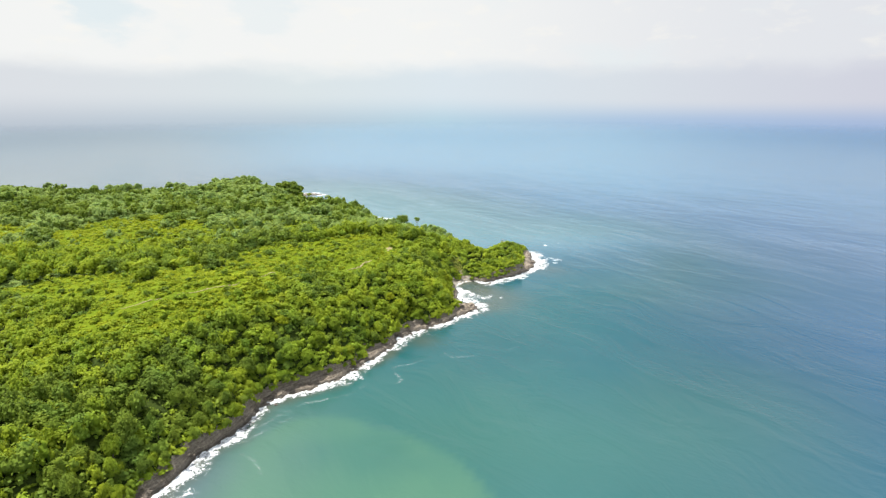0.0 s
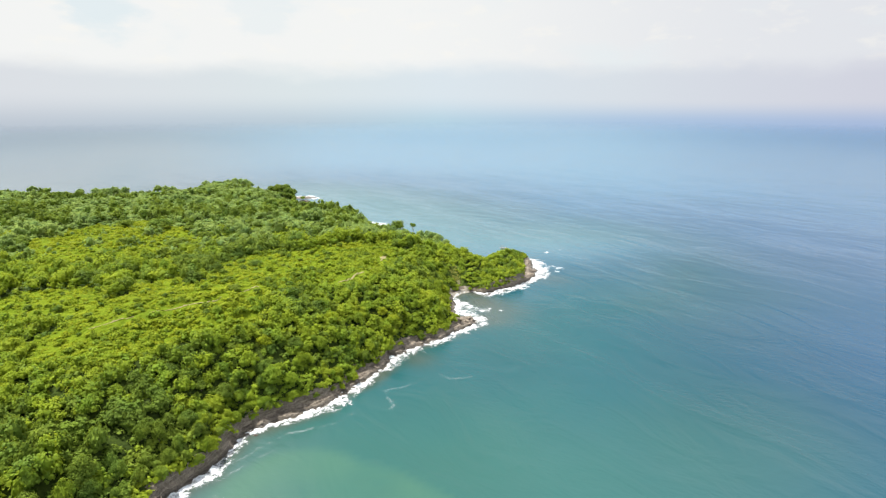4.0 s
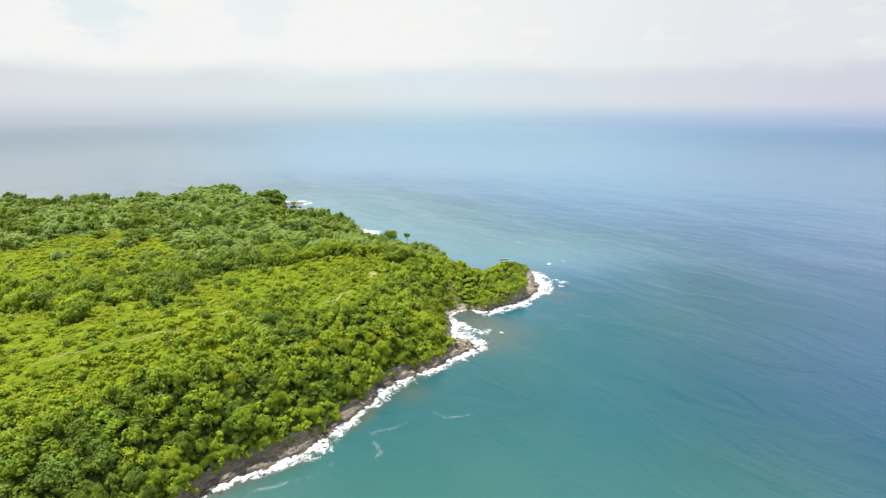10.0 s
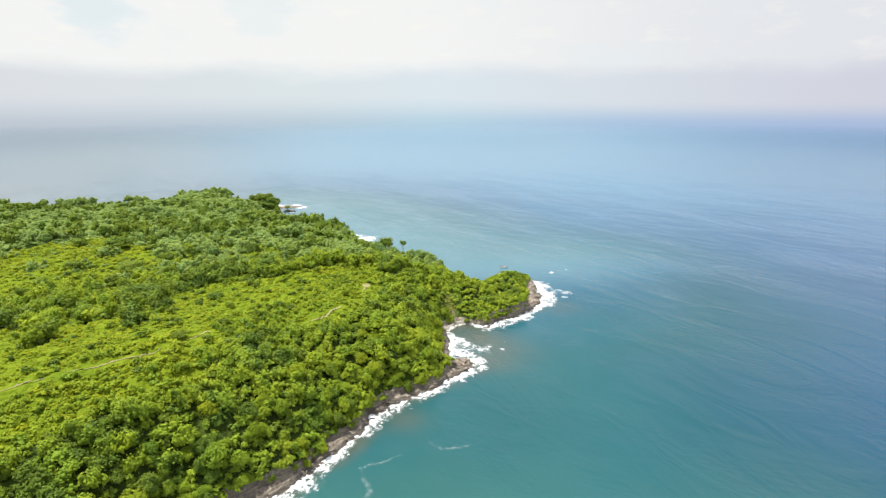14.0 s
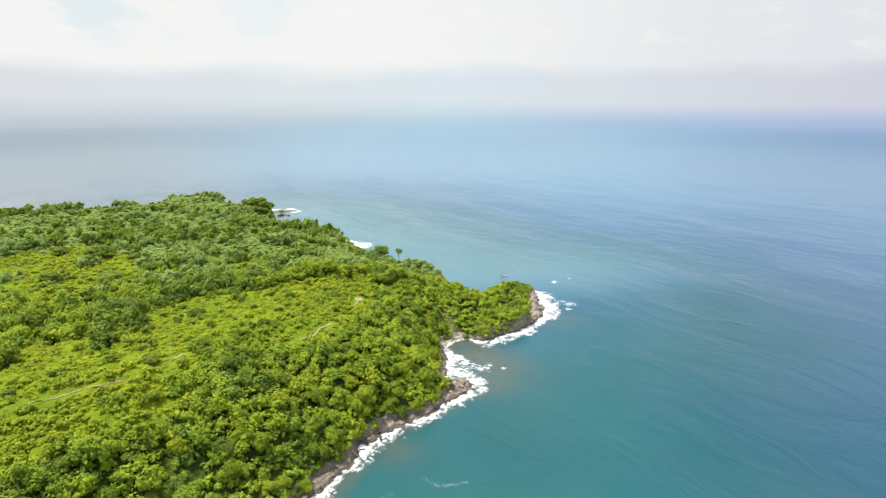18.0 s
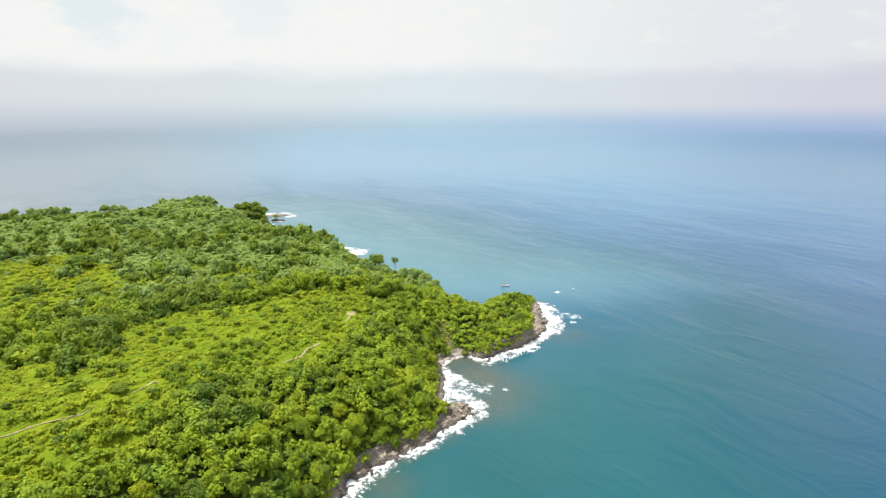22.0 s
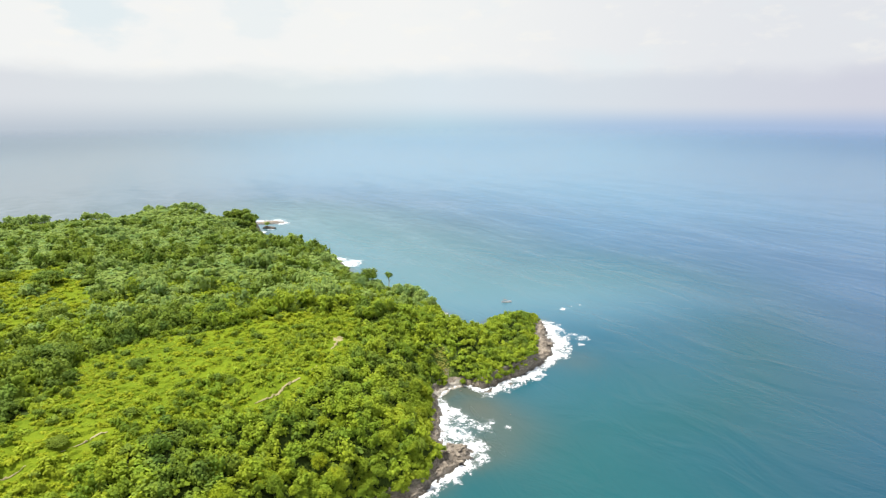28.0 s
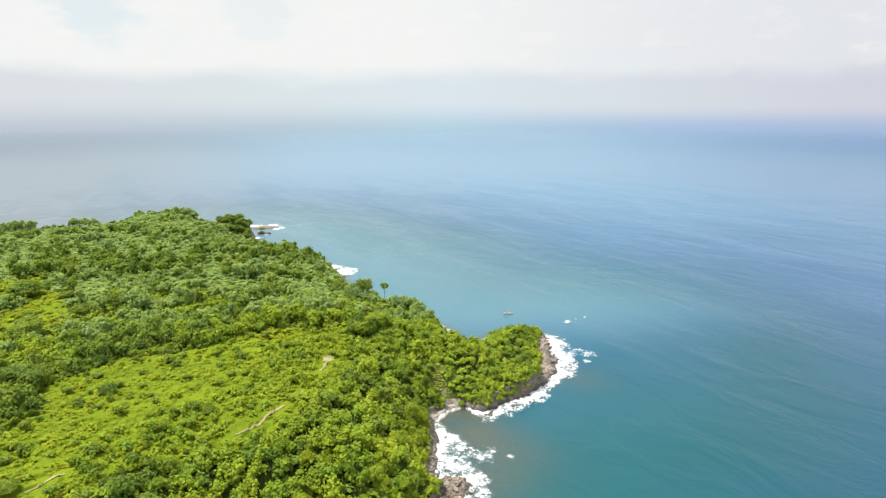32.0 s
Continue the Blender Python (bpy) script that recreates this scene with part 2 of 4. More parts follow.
# foam: white froth, thin and broken towards its rim
def foam_material(name, cap, ragged):
    m, n = material(name)
    pos = n.add("ShaderNodeNewGeometry").outputs["Position"]
    dens = n.add("ShaderNodeAttribute", attr="dens").outputs["Fac"]
    lace = n.noise(pos, 0.9, 6.0, 0.7)
    bub = n.noise(pos, 3.0, 4.0, 0.7)
    f = n.math("ADD", dens, n.math("MULTIPLY_ADD", lace, ragged, -0.5 * ragged))
    holes = n.noise(pos, 0.55, 5.0, 0.65, 0.8)
    thick = n.math("SUBTRACT", n.math("ADD", f, n.math("MULTIPLY_ADD", bub, 0.6, -0.3)), n.smooth(holes, 0.50, 0.70, 0.0, 0.42))
    alpha = n.math("MULTIPLY", n.smooth(thick, 0.03, 0.86, 0.0, cap), n.smooth(dens, 0.0, 0.16))
    bmp = n.add("ShaderNodeBump", ins={"Strength": 0.7, "Distance": 0.25, "Height": bub})
    bsdf = n.add("ShaderNodeBsdfPrincipled", ins={"Base Color": (0.70, 0.73, 0.73, 1), "Roughness": 0.75, "Alpha": alpha, "Normal": bmp.outputs[0]})
    finish(n, bsdf.outputs[0])
    return m


FOAM = foam_material("sea_foam", 0.97, 1.9)
OLD_FOAM = foam_material("old_foam", 0.4, 0.9)


# ---- lie of the land ----
SOUTH_COAST = [(-900, -420), (-420, -150), (-200, 10), (-110, 80), (-82, 120), (-76, 133), (-72, 148), (-66, 160), (-62, 177),
               (-55, 184), (-47, 188), (-41, 194), (-36, 202), (-30, 211), (-22, 224), (-20, 235), (-10, 245), (0, 252),
               (8, 261), (17, 271), (17, 278), (9, 279), (8, 288), (9, 299), (7, 311), (12, 318), (18, 320), (25, 317),
               (33, 323), (42, 329), (50, 337), (58.5, 350), (60.5, 360), (60.5, 376), (61.5, 388)]
NORTH_COAST = [(57, 395), (45, 397), (36, 389), (28, 377), (20, 374), (14, 384), (12, 398), (4, 408), (-8, 418), (-18, 428), (-30, 438), (-40, 455),
               (-48, 475), (-55, 495), (-62, 510), (-75, 530), (-95, 552), (-120, 575), (-140, 592), (-150, 606), (-152, 618),
               (-165, 628), (-190, 634), (-218, 640), (-246, 628), (-275, 605), (-320, 592), (-380, 600), (-460, 615),
               (-560, 650), (-700, 720), (-950, 800)]


def lattice(ix, iy, seed):
    h = (ix.astype(np.int64) * 374761393 + iy.astype(np.int64) * 668265263 + seed * 974711) & 0xFFFFFFFF
    h = ((h ^ (h >> 13)) * 1274126177) & 0xFFFFFFFF
    return ((h ^ (h >> 16)) & 0xFFFF) / 32767.5 - 1.0


def vnoise(x, y, size, seed=0):
    """Smooth noise from -1 to 1 with features of the given size."""
    x, y = np.asarray(x, float) / size, np.asarray(y, float) / size
    ix, iy = np.floor(x), np.floor(y)
    fx, fy = x - ix, y - iy
    fx, fy = fx * fx * (3 - 2 * fx), fy * fy * (3 - 2 * fy)
    a, b = lattice(ix, iy, seed), lattice(ix + 1, iy, seed)
    c, d = lattice(ix, iy + 1, seed), lattice(ix + 1, iy + 1, seed)
    return (a * (1 - fx) + b * fx) * (1 - fy) + (c * (1 - fx) + d * fx) * fy


def fbm(x, y, size, octaves=4, seed=0):
    total, amp = 0.0, 1.0
    for k in range(octaves):
        total = total + amp * vnoise(x, y, size / 2 ** k, seed + 17 * k)
        amp *= 0.5
    return total / 1.6


def within(x, y, corners):
    """Metres from the outline, positive inside."""
    best, inside = np.full(x.shape, 1e9), np.zeros(x.shape, bool)
    for (ax, ay), (bx, by) in zip(corners, corners[1:] + corners[:1]):
        ex, ey = bx - ax, by - ay
        u = np.clip(((x - ax) * ex + (y - ay) * ey) / (ex * ex + ey * ey), 0, 1)
        best = np.minimum(best, (x - ax - u * ex) ** 2 + (y - ay - u * ey) ** 2)
        if ey:
            inside ^= ((ay > y) != (by > y)) & (x < ax + ex * (y - ay) / ey)
    return np.sqrt(best) * np.where(inside, 1, -1)


def inland(x, y):
    """Metres from the waterline, positive on land."""
    x, y = np.asarray(x, float).ravel(), np.asarray(y, float).ravel()
    d = within(x, y, SOUTH_COAST + NORTH_COAST)
    return d + 0.9 * vnoise(x, y, 7.0, 3) + 0.5 * vnoise(x, y, 2.6, 4)


def hump(x, y, cx, cy, r):
    return np.exp(-((x - cx) ** 2 + (y - cy) ** 2) / (r * r))


def step(v, lo, hi):
    u = np.clip((v - lo) / (hi - lo), 0, 1)
    return u * u * (3 - 2 * u)


def shelf(x, y):
    """Width of the bare rock ledge along the water."""
    return (1.8 - 0.6 * hump(x, y, -60, 165, 34) + 0.9 * vnoise(x, y, 16, 8) + 8.0 * hump(x, y, 60.5, 366, 11) + 7.5 * hump(x, y, 57, 350, 8) + 9.0 * hump(x, y, 16, 274, 10)
            + 2.6 * hump(x, y, -26, 216, 10) + 2.2 * hump(x, y, -45, 190, 10) + 1.5 * hump(x, y, -5, 250, 9)
            + 1.2 * hump(x, y, 9, 316, 5) - 1.1 * hump(x, y, 30, 321, 9) - 1.1 * hump(x, y, 45, 332, 9))


def height(x, y, d=None):
    x, y = np.asarray(x, float).ravel(), np.asarray(y, float).ravel()
    d = inland(x, y) if d is None else d
    wide = shelf(x, y)
    s = d - wide
    top = 19.0 + 4.5 * hump(x, y, -95, 235, 70) + 5.5 * hump(x, y, -205, 592, 42) + 4.0 * hump(x, y, -234, 602, 15) + 15.0 * hump(x, y, 42, 371, 12) + 6.0 * hump(x, y, 34, 372, 9) + 3.2 * hump(x, y, 39, 357, 8) + 2.5 * hump(x, y, -164, 602, 14) - 11.0 * hump(x, y, -184, 600, 13) - 10.0 * hump(x, y, -126, 548, 30) - 8.0 * hump(x, y, -141, 570, 19) + 1.5 * fbm(x, y, 60, 3, 21)
    top = top + 7.0 * hump(x, y, -86, 212, 48) + 6.0 * hump(x, y, -40, 292, 50)
    top = (top - 3.0 * hump(x, y, -130, 330, 60)) * (1 - 0.5 * step(x, 12, 30)) + 3.5 * step(y - 0.35 * x, 560, 690)
    cliff = 0.9 + 0.7 * vnoise(x, y, 22, 9) - 1.5 * hump(x, y, 18, 321, 13) + 8.0 * hump(x, y, -151, 608, 14) + 3.8 * hump(x, y, 46, 335, 12) + 1.0 * hump(x, y, 31, 324, 8) + 0.9 * hump(x, y, -62, 168, 34)
    ledge = 0.2 + 0.8 * step(d, 0.1, 0.9) + 0.9 * np.clip(d / np.maximum(wide, 1), 0, 1) + (1.15 + 0.9 * hump(x, y, 16, 274, 9)) * fbm(x, y, 5.0, 4, 11) * step(d, -1, 2)
    strata = np.round(ledge / 0.6) * 0.6
    ledge = np.where(d > 0.3, 0.2 * ledge + 0.8 * strata, ledge)
    rise = ledge + cliff * step(s, 0, 0.9) + top * (1 - np.exp(-np.maximum(s, 0) / 25.0)) + 0.5 * fbm(x, y, 9, 3, 31) * step(s, 0, 6)
    sea = np.maximum(d * 0.45, -7.0)
    return np.where(d > 0, rise, np.minimum(sea + 0.4, 0.9 + 0.5 * fbm(x, y, 5.0, 4, 11)))


# open meadows: the corners of each
GLADES = [[(-190, 232), (-178, 252), (-152, 258), (-127, 262), (-123, 284), (-108, 318), (-82, 321), (-60, 338), (-27, 354), (-19, 315),
           (-31, 281), (-43, 262), (-62, 246), (-66, 226), (-68, 209), (-84, 202), (-90, 190), (-99, 183), (-122, 176), (-150, 205)],
          [(-252, 352), (-243, 386), (-205, 425), (-172, 392), (-150, 360), (-155, 322), (-174, 311), (-188, 291), (-210, 298)],
          [(-330, 330), (-300, 372), (-268, 380), (-262, 345), (-290, 318)]]
# groves that stand in them: centre and reach
GROVES = [(-112, 272, 15), (-126, 268, 12), (-104, 252, 8), (-130, 238, 9), (-205, 345, 10), (-185, 375, 9), (-140, 205, 9)]


def wooded(x, y, d=None):
    """0 on the open meadow, 1 in closed woodland."""
    x, y = np.asarray(x, float).ravel(), np.asarray(y, float).ravel()
    d = inland(x, y) if d is None else d
    open_ = np.full(x.shape, -1.0)
    for corners in GLADES:
        open_ = np.maximum(open_, np.clip(0.25 + within(x, y, corners) / 12, -1, 1.1))
    for cx, cy, r in GROVES:
        open_ = open_ - 1.2 * hump(x, y, cx, cy, r)
    open_ = np.minimum(open_, (d - 20) / 12) + 0.34 * fbm(x, y, 26, 4, 41)
    return 1 - step(open_, 0.0, 0.5)


def axis(*spans):
    """Grid lines: runs of (start, end, spacing)."""
    parts = [np.linspace(a, b, max(int(round((b - a) / s)), 1), endpoint=False) for a, b, s in spans]
    return np.concatenate(parts + [[spans[-1][1]]])


def fast_mesh(name, verts, tris, mats=(), which=None, smooth=False, attrs=()):
    """A mesh out of arrays of corners and triangles."""
    me = bpy.data.meshes.new(name)
    verts, tris = np.asarray(verts, np.float32), np.asarray(tris, np.int32)
    me.vertices.add(len(verts))
    me.vertices.foreach_set("co", verts.ravel())
    me.loops.add(tris.size)
    me.loops.foreach_set("vertex_index", tris.ravel())
    me.polygons.add(len(tris))
    me.polygons.foreach_set("loop_start", np.arange(0, tris.size, 3, dtype=np.int32))
    me.polygons.foreach_set("use_smooth", np.full(len(tris), smooth))
    for m in mats:
        me.materials.append(m)
    if which is not None:
        me.polygons.foreach_set("material_index", np.asarray(which, np.int32))
    for key, values in attrs:
        a = me.attributes.new(key, "FLOAT", "POINT")
        a.data.foreach_set("value", np.asarray(values, np.float32).ravel())
    me.update(calc_edges=True)
    return me


def grid_tris(nx, ny, keep=None):
    i, j = np.meshgrid(np.arange(nx - 1), np.arange(ny - 1))
    a = (j * nx + i).ravel()
    if keep is not None:
        a = a[keep.ravel()]
    return np.concatenate([np.stack([a, a + 1, a + nx + 1], 1), np.stack([a, a + nx + 1, a + nx], 1)])


def compact(verts, tris):
    used, inv = np.unique(tris.ravel(), return_inverse=True)
    return verts[used], inv.reshape(-1, 3), used


# ---- ground ----
xs = axis((-940, -480, 46), (-480, -125, 3.6), (-125, -86, 1.3), (-86, 70, 0.72), (70, 90, 4))
ys = axis((-420, 0, 60), (0, 120, 8), (120, 400, 0.72), (400, 660, 3.0), (660, 820, 32))
gx, gy = np.meshgrid(xs, ys)
gd = inland(gx, gy)
gz = height(gx, gy, gd)
mid_d = (gd.reshape(gx.shape)[:-1, :-1] + gd.reshape(gx.shape)[1:, 1:]) / 2
ground_v = np.stack([gx.ravel(), gy.ravel(), gz], 1)
ground_t = grid_tris(len(xs), len(ys), mid_d > -14)
ground_v, ground_t, used = compact(ground_v, ground_t)
cen = ground_v[ground_t].mean(1)
cd = inland(cen[:, 0], cen[:, 1])
cw = wooded(cen[:, 0], cen[:, 1], cd)
cs = cd - shelf(cen[:, 0], cen[:, 1])
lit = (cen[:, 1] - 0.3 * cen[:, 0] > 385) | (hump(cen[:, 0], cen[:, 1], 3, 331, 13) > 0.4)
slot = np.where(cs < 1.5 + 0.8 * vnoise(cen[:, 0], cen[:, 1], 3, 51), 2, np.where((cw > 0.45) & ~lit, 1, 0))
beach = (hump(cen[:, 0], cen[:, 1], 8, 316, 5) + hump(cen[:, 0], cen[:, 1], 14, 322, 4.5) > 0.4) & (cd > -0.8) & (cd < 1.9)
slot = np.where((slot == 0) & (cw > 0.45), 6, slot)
slot = np.where(beach, 3, slot)
pale = (hump(cen[:, 0], cen[:, 1], 10.8, 324.0, 1.5) + hump(cen[:, 0], cen[:, 1], 5, 275, 2.6)
        + 0.25 * vnoise(cen[:, 0], cen[:, 1], 2, 52)) > 0.55
slot = np.where(pale & (cd > 2.5), 4, slot)
slot = np.where(hump(cen[:, 0], cen[:, 1], -31.5, 321, 2.2) + hump(cen[:, 0], cen[:, 1], -31.2, 316, 1.5) + 0.3 * vnoise(cen[:, 0], cen[:, 1], 1.5, 53) > 0.5, 5, slot)
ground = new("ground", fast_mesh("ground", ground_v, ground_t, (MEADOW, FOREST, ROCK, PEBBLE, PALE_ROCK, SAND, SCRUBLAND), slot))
tagged(ground, "green headland ground with bare dark rock ledges along the sea", "ground", kind="structure")

# ---- sea: one sheet to the horizon ----
sx = axis((-4890, -900, 320), (-900, -180, 40), (-180, -90, 6), (-90, 130, 2.5), (130, 420, 10), (420, 1000, 45), (1000, 4900, 320))
sy = axis((-4800, -500, 400), (-500, 100, 40), (100, 430, 2.5), (430, 720, 7), (720, 1500, 60), (1500, 4900, 260))
wx, wy = np.meshgrid(sx, sy)
wd = -inland(wx, wy)
X, Y = wx.ravel(), wy.ravel()
deep_v = step(wd + 30 * fbm(X, Y, 90, 3, 61), 25, 260)
deep_v = np.maximum(deep_v, 0.6 * step(Y - 0.35 * X + 18 * fbm(X, Y, 60, 3, 65), 235, 400))
edge_y = 172 - 0.55 * np.maximum(X + 33, 0) - 0.07 * np.maximum(X, 0) ** 2 - 0.03 * np.maximum(-42 - X, 0) ** 2
plume = step(edge_y + 5 * fbm(X, Y, 22, 3, 62) - Y, -3, 9) * step(X, -75, -50)
plume = plume * (0.64 + 0.25 * fbm(X, Y, 30, 3, 63)) * step(90 - X, 0, 90)
plume = np.maximum(plume, 0.34 * step(235 + 14 * fbm(X, Y, 40, 3, 66) - Y, 0, 80) * step(190 - X, 0, 120) * step(X, -80, -55))
murk_v = 0.75 * step(9 + 4 * fbm(X, Y, 14, 3, 64) - wd, 0, 9) + 0.7 * hump(X, Y, 20, 306, 13) + 0.5 * hump(X, Y, 30, 290, 15)
murk_v = murk_v + 0.55 * hump(X, Y, -9, 233, 8) + 0.35 * hump(X, Y, 25, 275, 9) + 0.3 * hump(X, Y, 68, 344, 12)
murk_v = np.clip(murk_v, 0, 0.85)
# paler water behind the head, standing for haze
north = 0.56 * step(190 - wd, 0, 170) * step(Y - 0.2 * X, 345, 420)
deep_v = deep_v * (1 - 0.8 * step(200 - wd, 0, 160) * step(Y - 0.2 * X, 380, 450))
water_v = np.stack([X, Y, np.zeros(X.size)], 1)
water_t = grid_tris(len(sx), len(sy))
water_t = water_t[np.hypot(*(water_v[water_t].mean(1)[:, :2] - (0, 65)).T) < 4700]
water_v, water_t, kept = compact(water_v, water_t)
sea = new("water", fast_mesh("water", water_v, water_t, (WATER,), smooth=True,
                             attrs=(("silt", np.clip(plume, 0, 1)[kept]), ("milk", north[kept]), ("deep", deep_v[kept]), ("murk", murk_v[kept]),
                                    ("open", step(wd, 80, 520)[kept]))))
tagged(sea, "calm teal sea turning blue and hazy towards the horizon", "sea", kind="structure")

# ---- surf ----
# where the surf runs farther out: centre, reach along the shore, extra width
RUNS = [(-79, 128, 18, 6.0), (-68, 152, 9, 3.5), (-40, 194, 10, 1.5), (-30, 210, 8, 2.0), (-17, 234, 7, 5.0), (4, 256, 9, 1.5), (18, 272, 7, 5.5),
        (10, 284, 9, 13.0), (10, 296, 8, 9.0), (8, 308, 6, 1.5), (30, 319, 8, 8.5), (45, 330, 9, 8.5), (60, 350, 10, 11.0), (63, 365, 10, 13.5), (64, 382, 10, 10.0)]
SURF = [(76.5, 368, 4.2, 0.75), (73.5, 373, 3.0, 0.6), (74, 361, 3.0, 0.55), (31.8, 289.8, 2.4, 0.6), (76.5, 409.5, 2.6, 0.62), (87.5, 417, 2.0, 0.56), (82, 414, 1.8, 0.45), (22, 291, 5, 0.75), (26, 293, 3, 0.6), (38, 326, 3, 0.5)]


def surf(name, x0, x1, y0, y1, cell, blobs, band, label):
    fx, fy = np.meshgrid(np.arange(x0, x1, cell), np.arange(y0, y1, cell))
    x, y = fx.ravel(), fy.ravel()
    d = -inland(x, y)
    run = 3.0 + 1.9 * vnoise(x, y, 15, 71) + 0.9 * vnoise(x, y, 5, 72)
    for cx, cy, r, k in RUNS:
        run = run + 0.92 * k * hump(x, y, cx, cy, r) * (1 + 0.5 * vnoise(x, y, 4.5, 76))
    run = run * (1 - 0.93 * np.clip(hump(x, y, 14, 316.5, 5.5) * 1.3, 0, 1))
    m = band * np.clip(1.15 - d / np.maximum(run, 0.6), -1, 1.1) - (1.5 if band == 0 else 0)
    for cx, cy, r, k in blobs:
        m = np.maximum(m, k * 1.2 - np.hypot(x - cx, y - cy) / r)
    m = 0.72 * m + 0.50 * fbm(x, y, 3.2, 4, 73) + 0.28 * fbm(x, y, 1.4, 2, 74)
    m = np.where(d < -1.2, -1, m)
    g = m.reshape(fx.shape)
    keep = (g[:-1, :-1] > 0) | (g[1:, 1:] > 0) | (g[1:, :-1] > 0) | (g[:-1, 1:] > 0)
    z = 0.05 + 0.45 * np.clip(m, 0, 1) * (0.6 + 0.5 * vnoise(x, y, 1.3, 75)) + np.where(d < 0, -d * 0.25, 0)
    v, t, used = compact(np.stack([x, y, z], 1), grid_tris(fx.shape[1], fx.shape[0], keep))
    ob = new(name, fast_mesh(name, v, t, (FOAM,), smooth=True, attrs=(("dens", np.clip(m[used] * 0.9, 0, 1)),)))
    return tagged(ob, label, "sea foam", kind="stuff")


surf("sea_foam", -95, 100, 110, 430, 0.55, SURF, 1.0, "white broken surf along the dark rocks")
surf("sea_foam", -80, -30, 470, 545, 0.9, [(-57, 509, 8, 1.3), (-65, 519, 6, 1.1), (-51, 503, 4, 1.0)], 0.0, "white surf below the northern trees")
surf("sea_foam", -185, -125, 600, 700, 1.1, [(-166, 668, 10, 1.0), (-152, 672, 9, 1.0), (-143, 660, 8, 0.9), (-150, 616, 5, 1.1), (-146, 630, 4, 0.9)], 0.0,
     "white surf round a low rock islet")


# thin lines of old foam drifting off the rocks
def wisp(pts, wide):
    pts = np.array(pts, float)
    along = np.concatenate([[0], np.cumsum(np.hypot(*np.diff(pts, axis=0).T))])
    s = np.arange(0, along[-1], 0.35)
    px, py = np.interp(s, along, pts[:, 0]) + 0.5 * vnoise(s, s * 0, 3, 131), np.interp(s, along, pts[:, 1]) + 0.5 * vnoise(s, s * 0, 2.5, 132)
    gx_, gy_ = np.gradient(px), np.gradient(py)
    ln = np.hypot(gx_, gy_)
    fade = np.minimum(s, along[-1] - s) / along[-1] * 2
    sides = np.array([-1.0, -0.5, 0.0, 0.5, 1.0])
    v = np.stack([np.stack([px - k * wide * gy_ / ln, py + k * wide * gx_ / ln, np.full(s.size, 0.04)], 1) for k in sides], 1).reshape(-1, 3)
    dens_ = ((1 - np.abs(sides))[None] * (0.16 + 0.16 * fade + 0.14 * vnoise(s, s * 0, 2.5, 133))[:, None]).ravel()
    ob = new("foam_streak", fast_mesh("foam_streak", v, grid_tris(5, len(s)), (OLD_FOAM,), smooth=True, attrs=(("dens", dens_.clip(0, 1)),)))
    tagged(ob, "thin drifting line of white foam on the water", "sea foam", kind="stuff")


for line, wide in (([(-60, 162), (-54, 171), (-48, 178), (-41, 181), (-34, 185), (-27, 193)], 1.3), ([(-8, 212), (-14, 209), (-20, 206), (-18, 200), (-15, 196), (-17, 192)], 1.3),
                   ([(0, 219), (4, 216), (10, 216), (18, 220)], 1.5), ([(-60, 148), (-55, 146), (-51, 139), (-55, 134)], 1.3), ([(-66, 152), (-60, 156), (-55, 163), (-49, 170)], 1.0)):
    wisp(line, wide)


# ---- plants ----
rng = np.random.default_rng(7)


def ico(sub):
    bm = bmesh.new()
    bmesh.ops.create_icosphere(bm, subdivisions=sub, radius=1.0)
    v = np.array([q.co[:] for q in bm.verts])
    t = np.array([[q.index for q in f.verts] for f in bm.faces])
    bm.free()
    return v, t


ICO1, ICO2 = ico(1), ico(2)


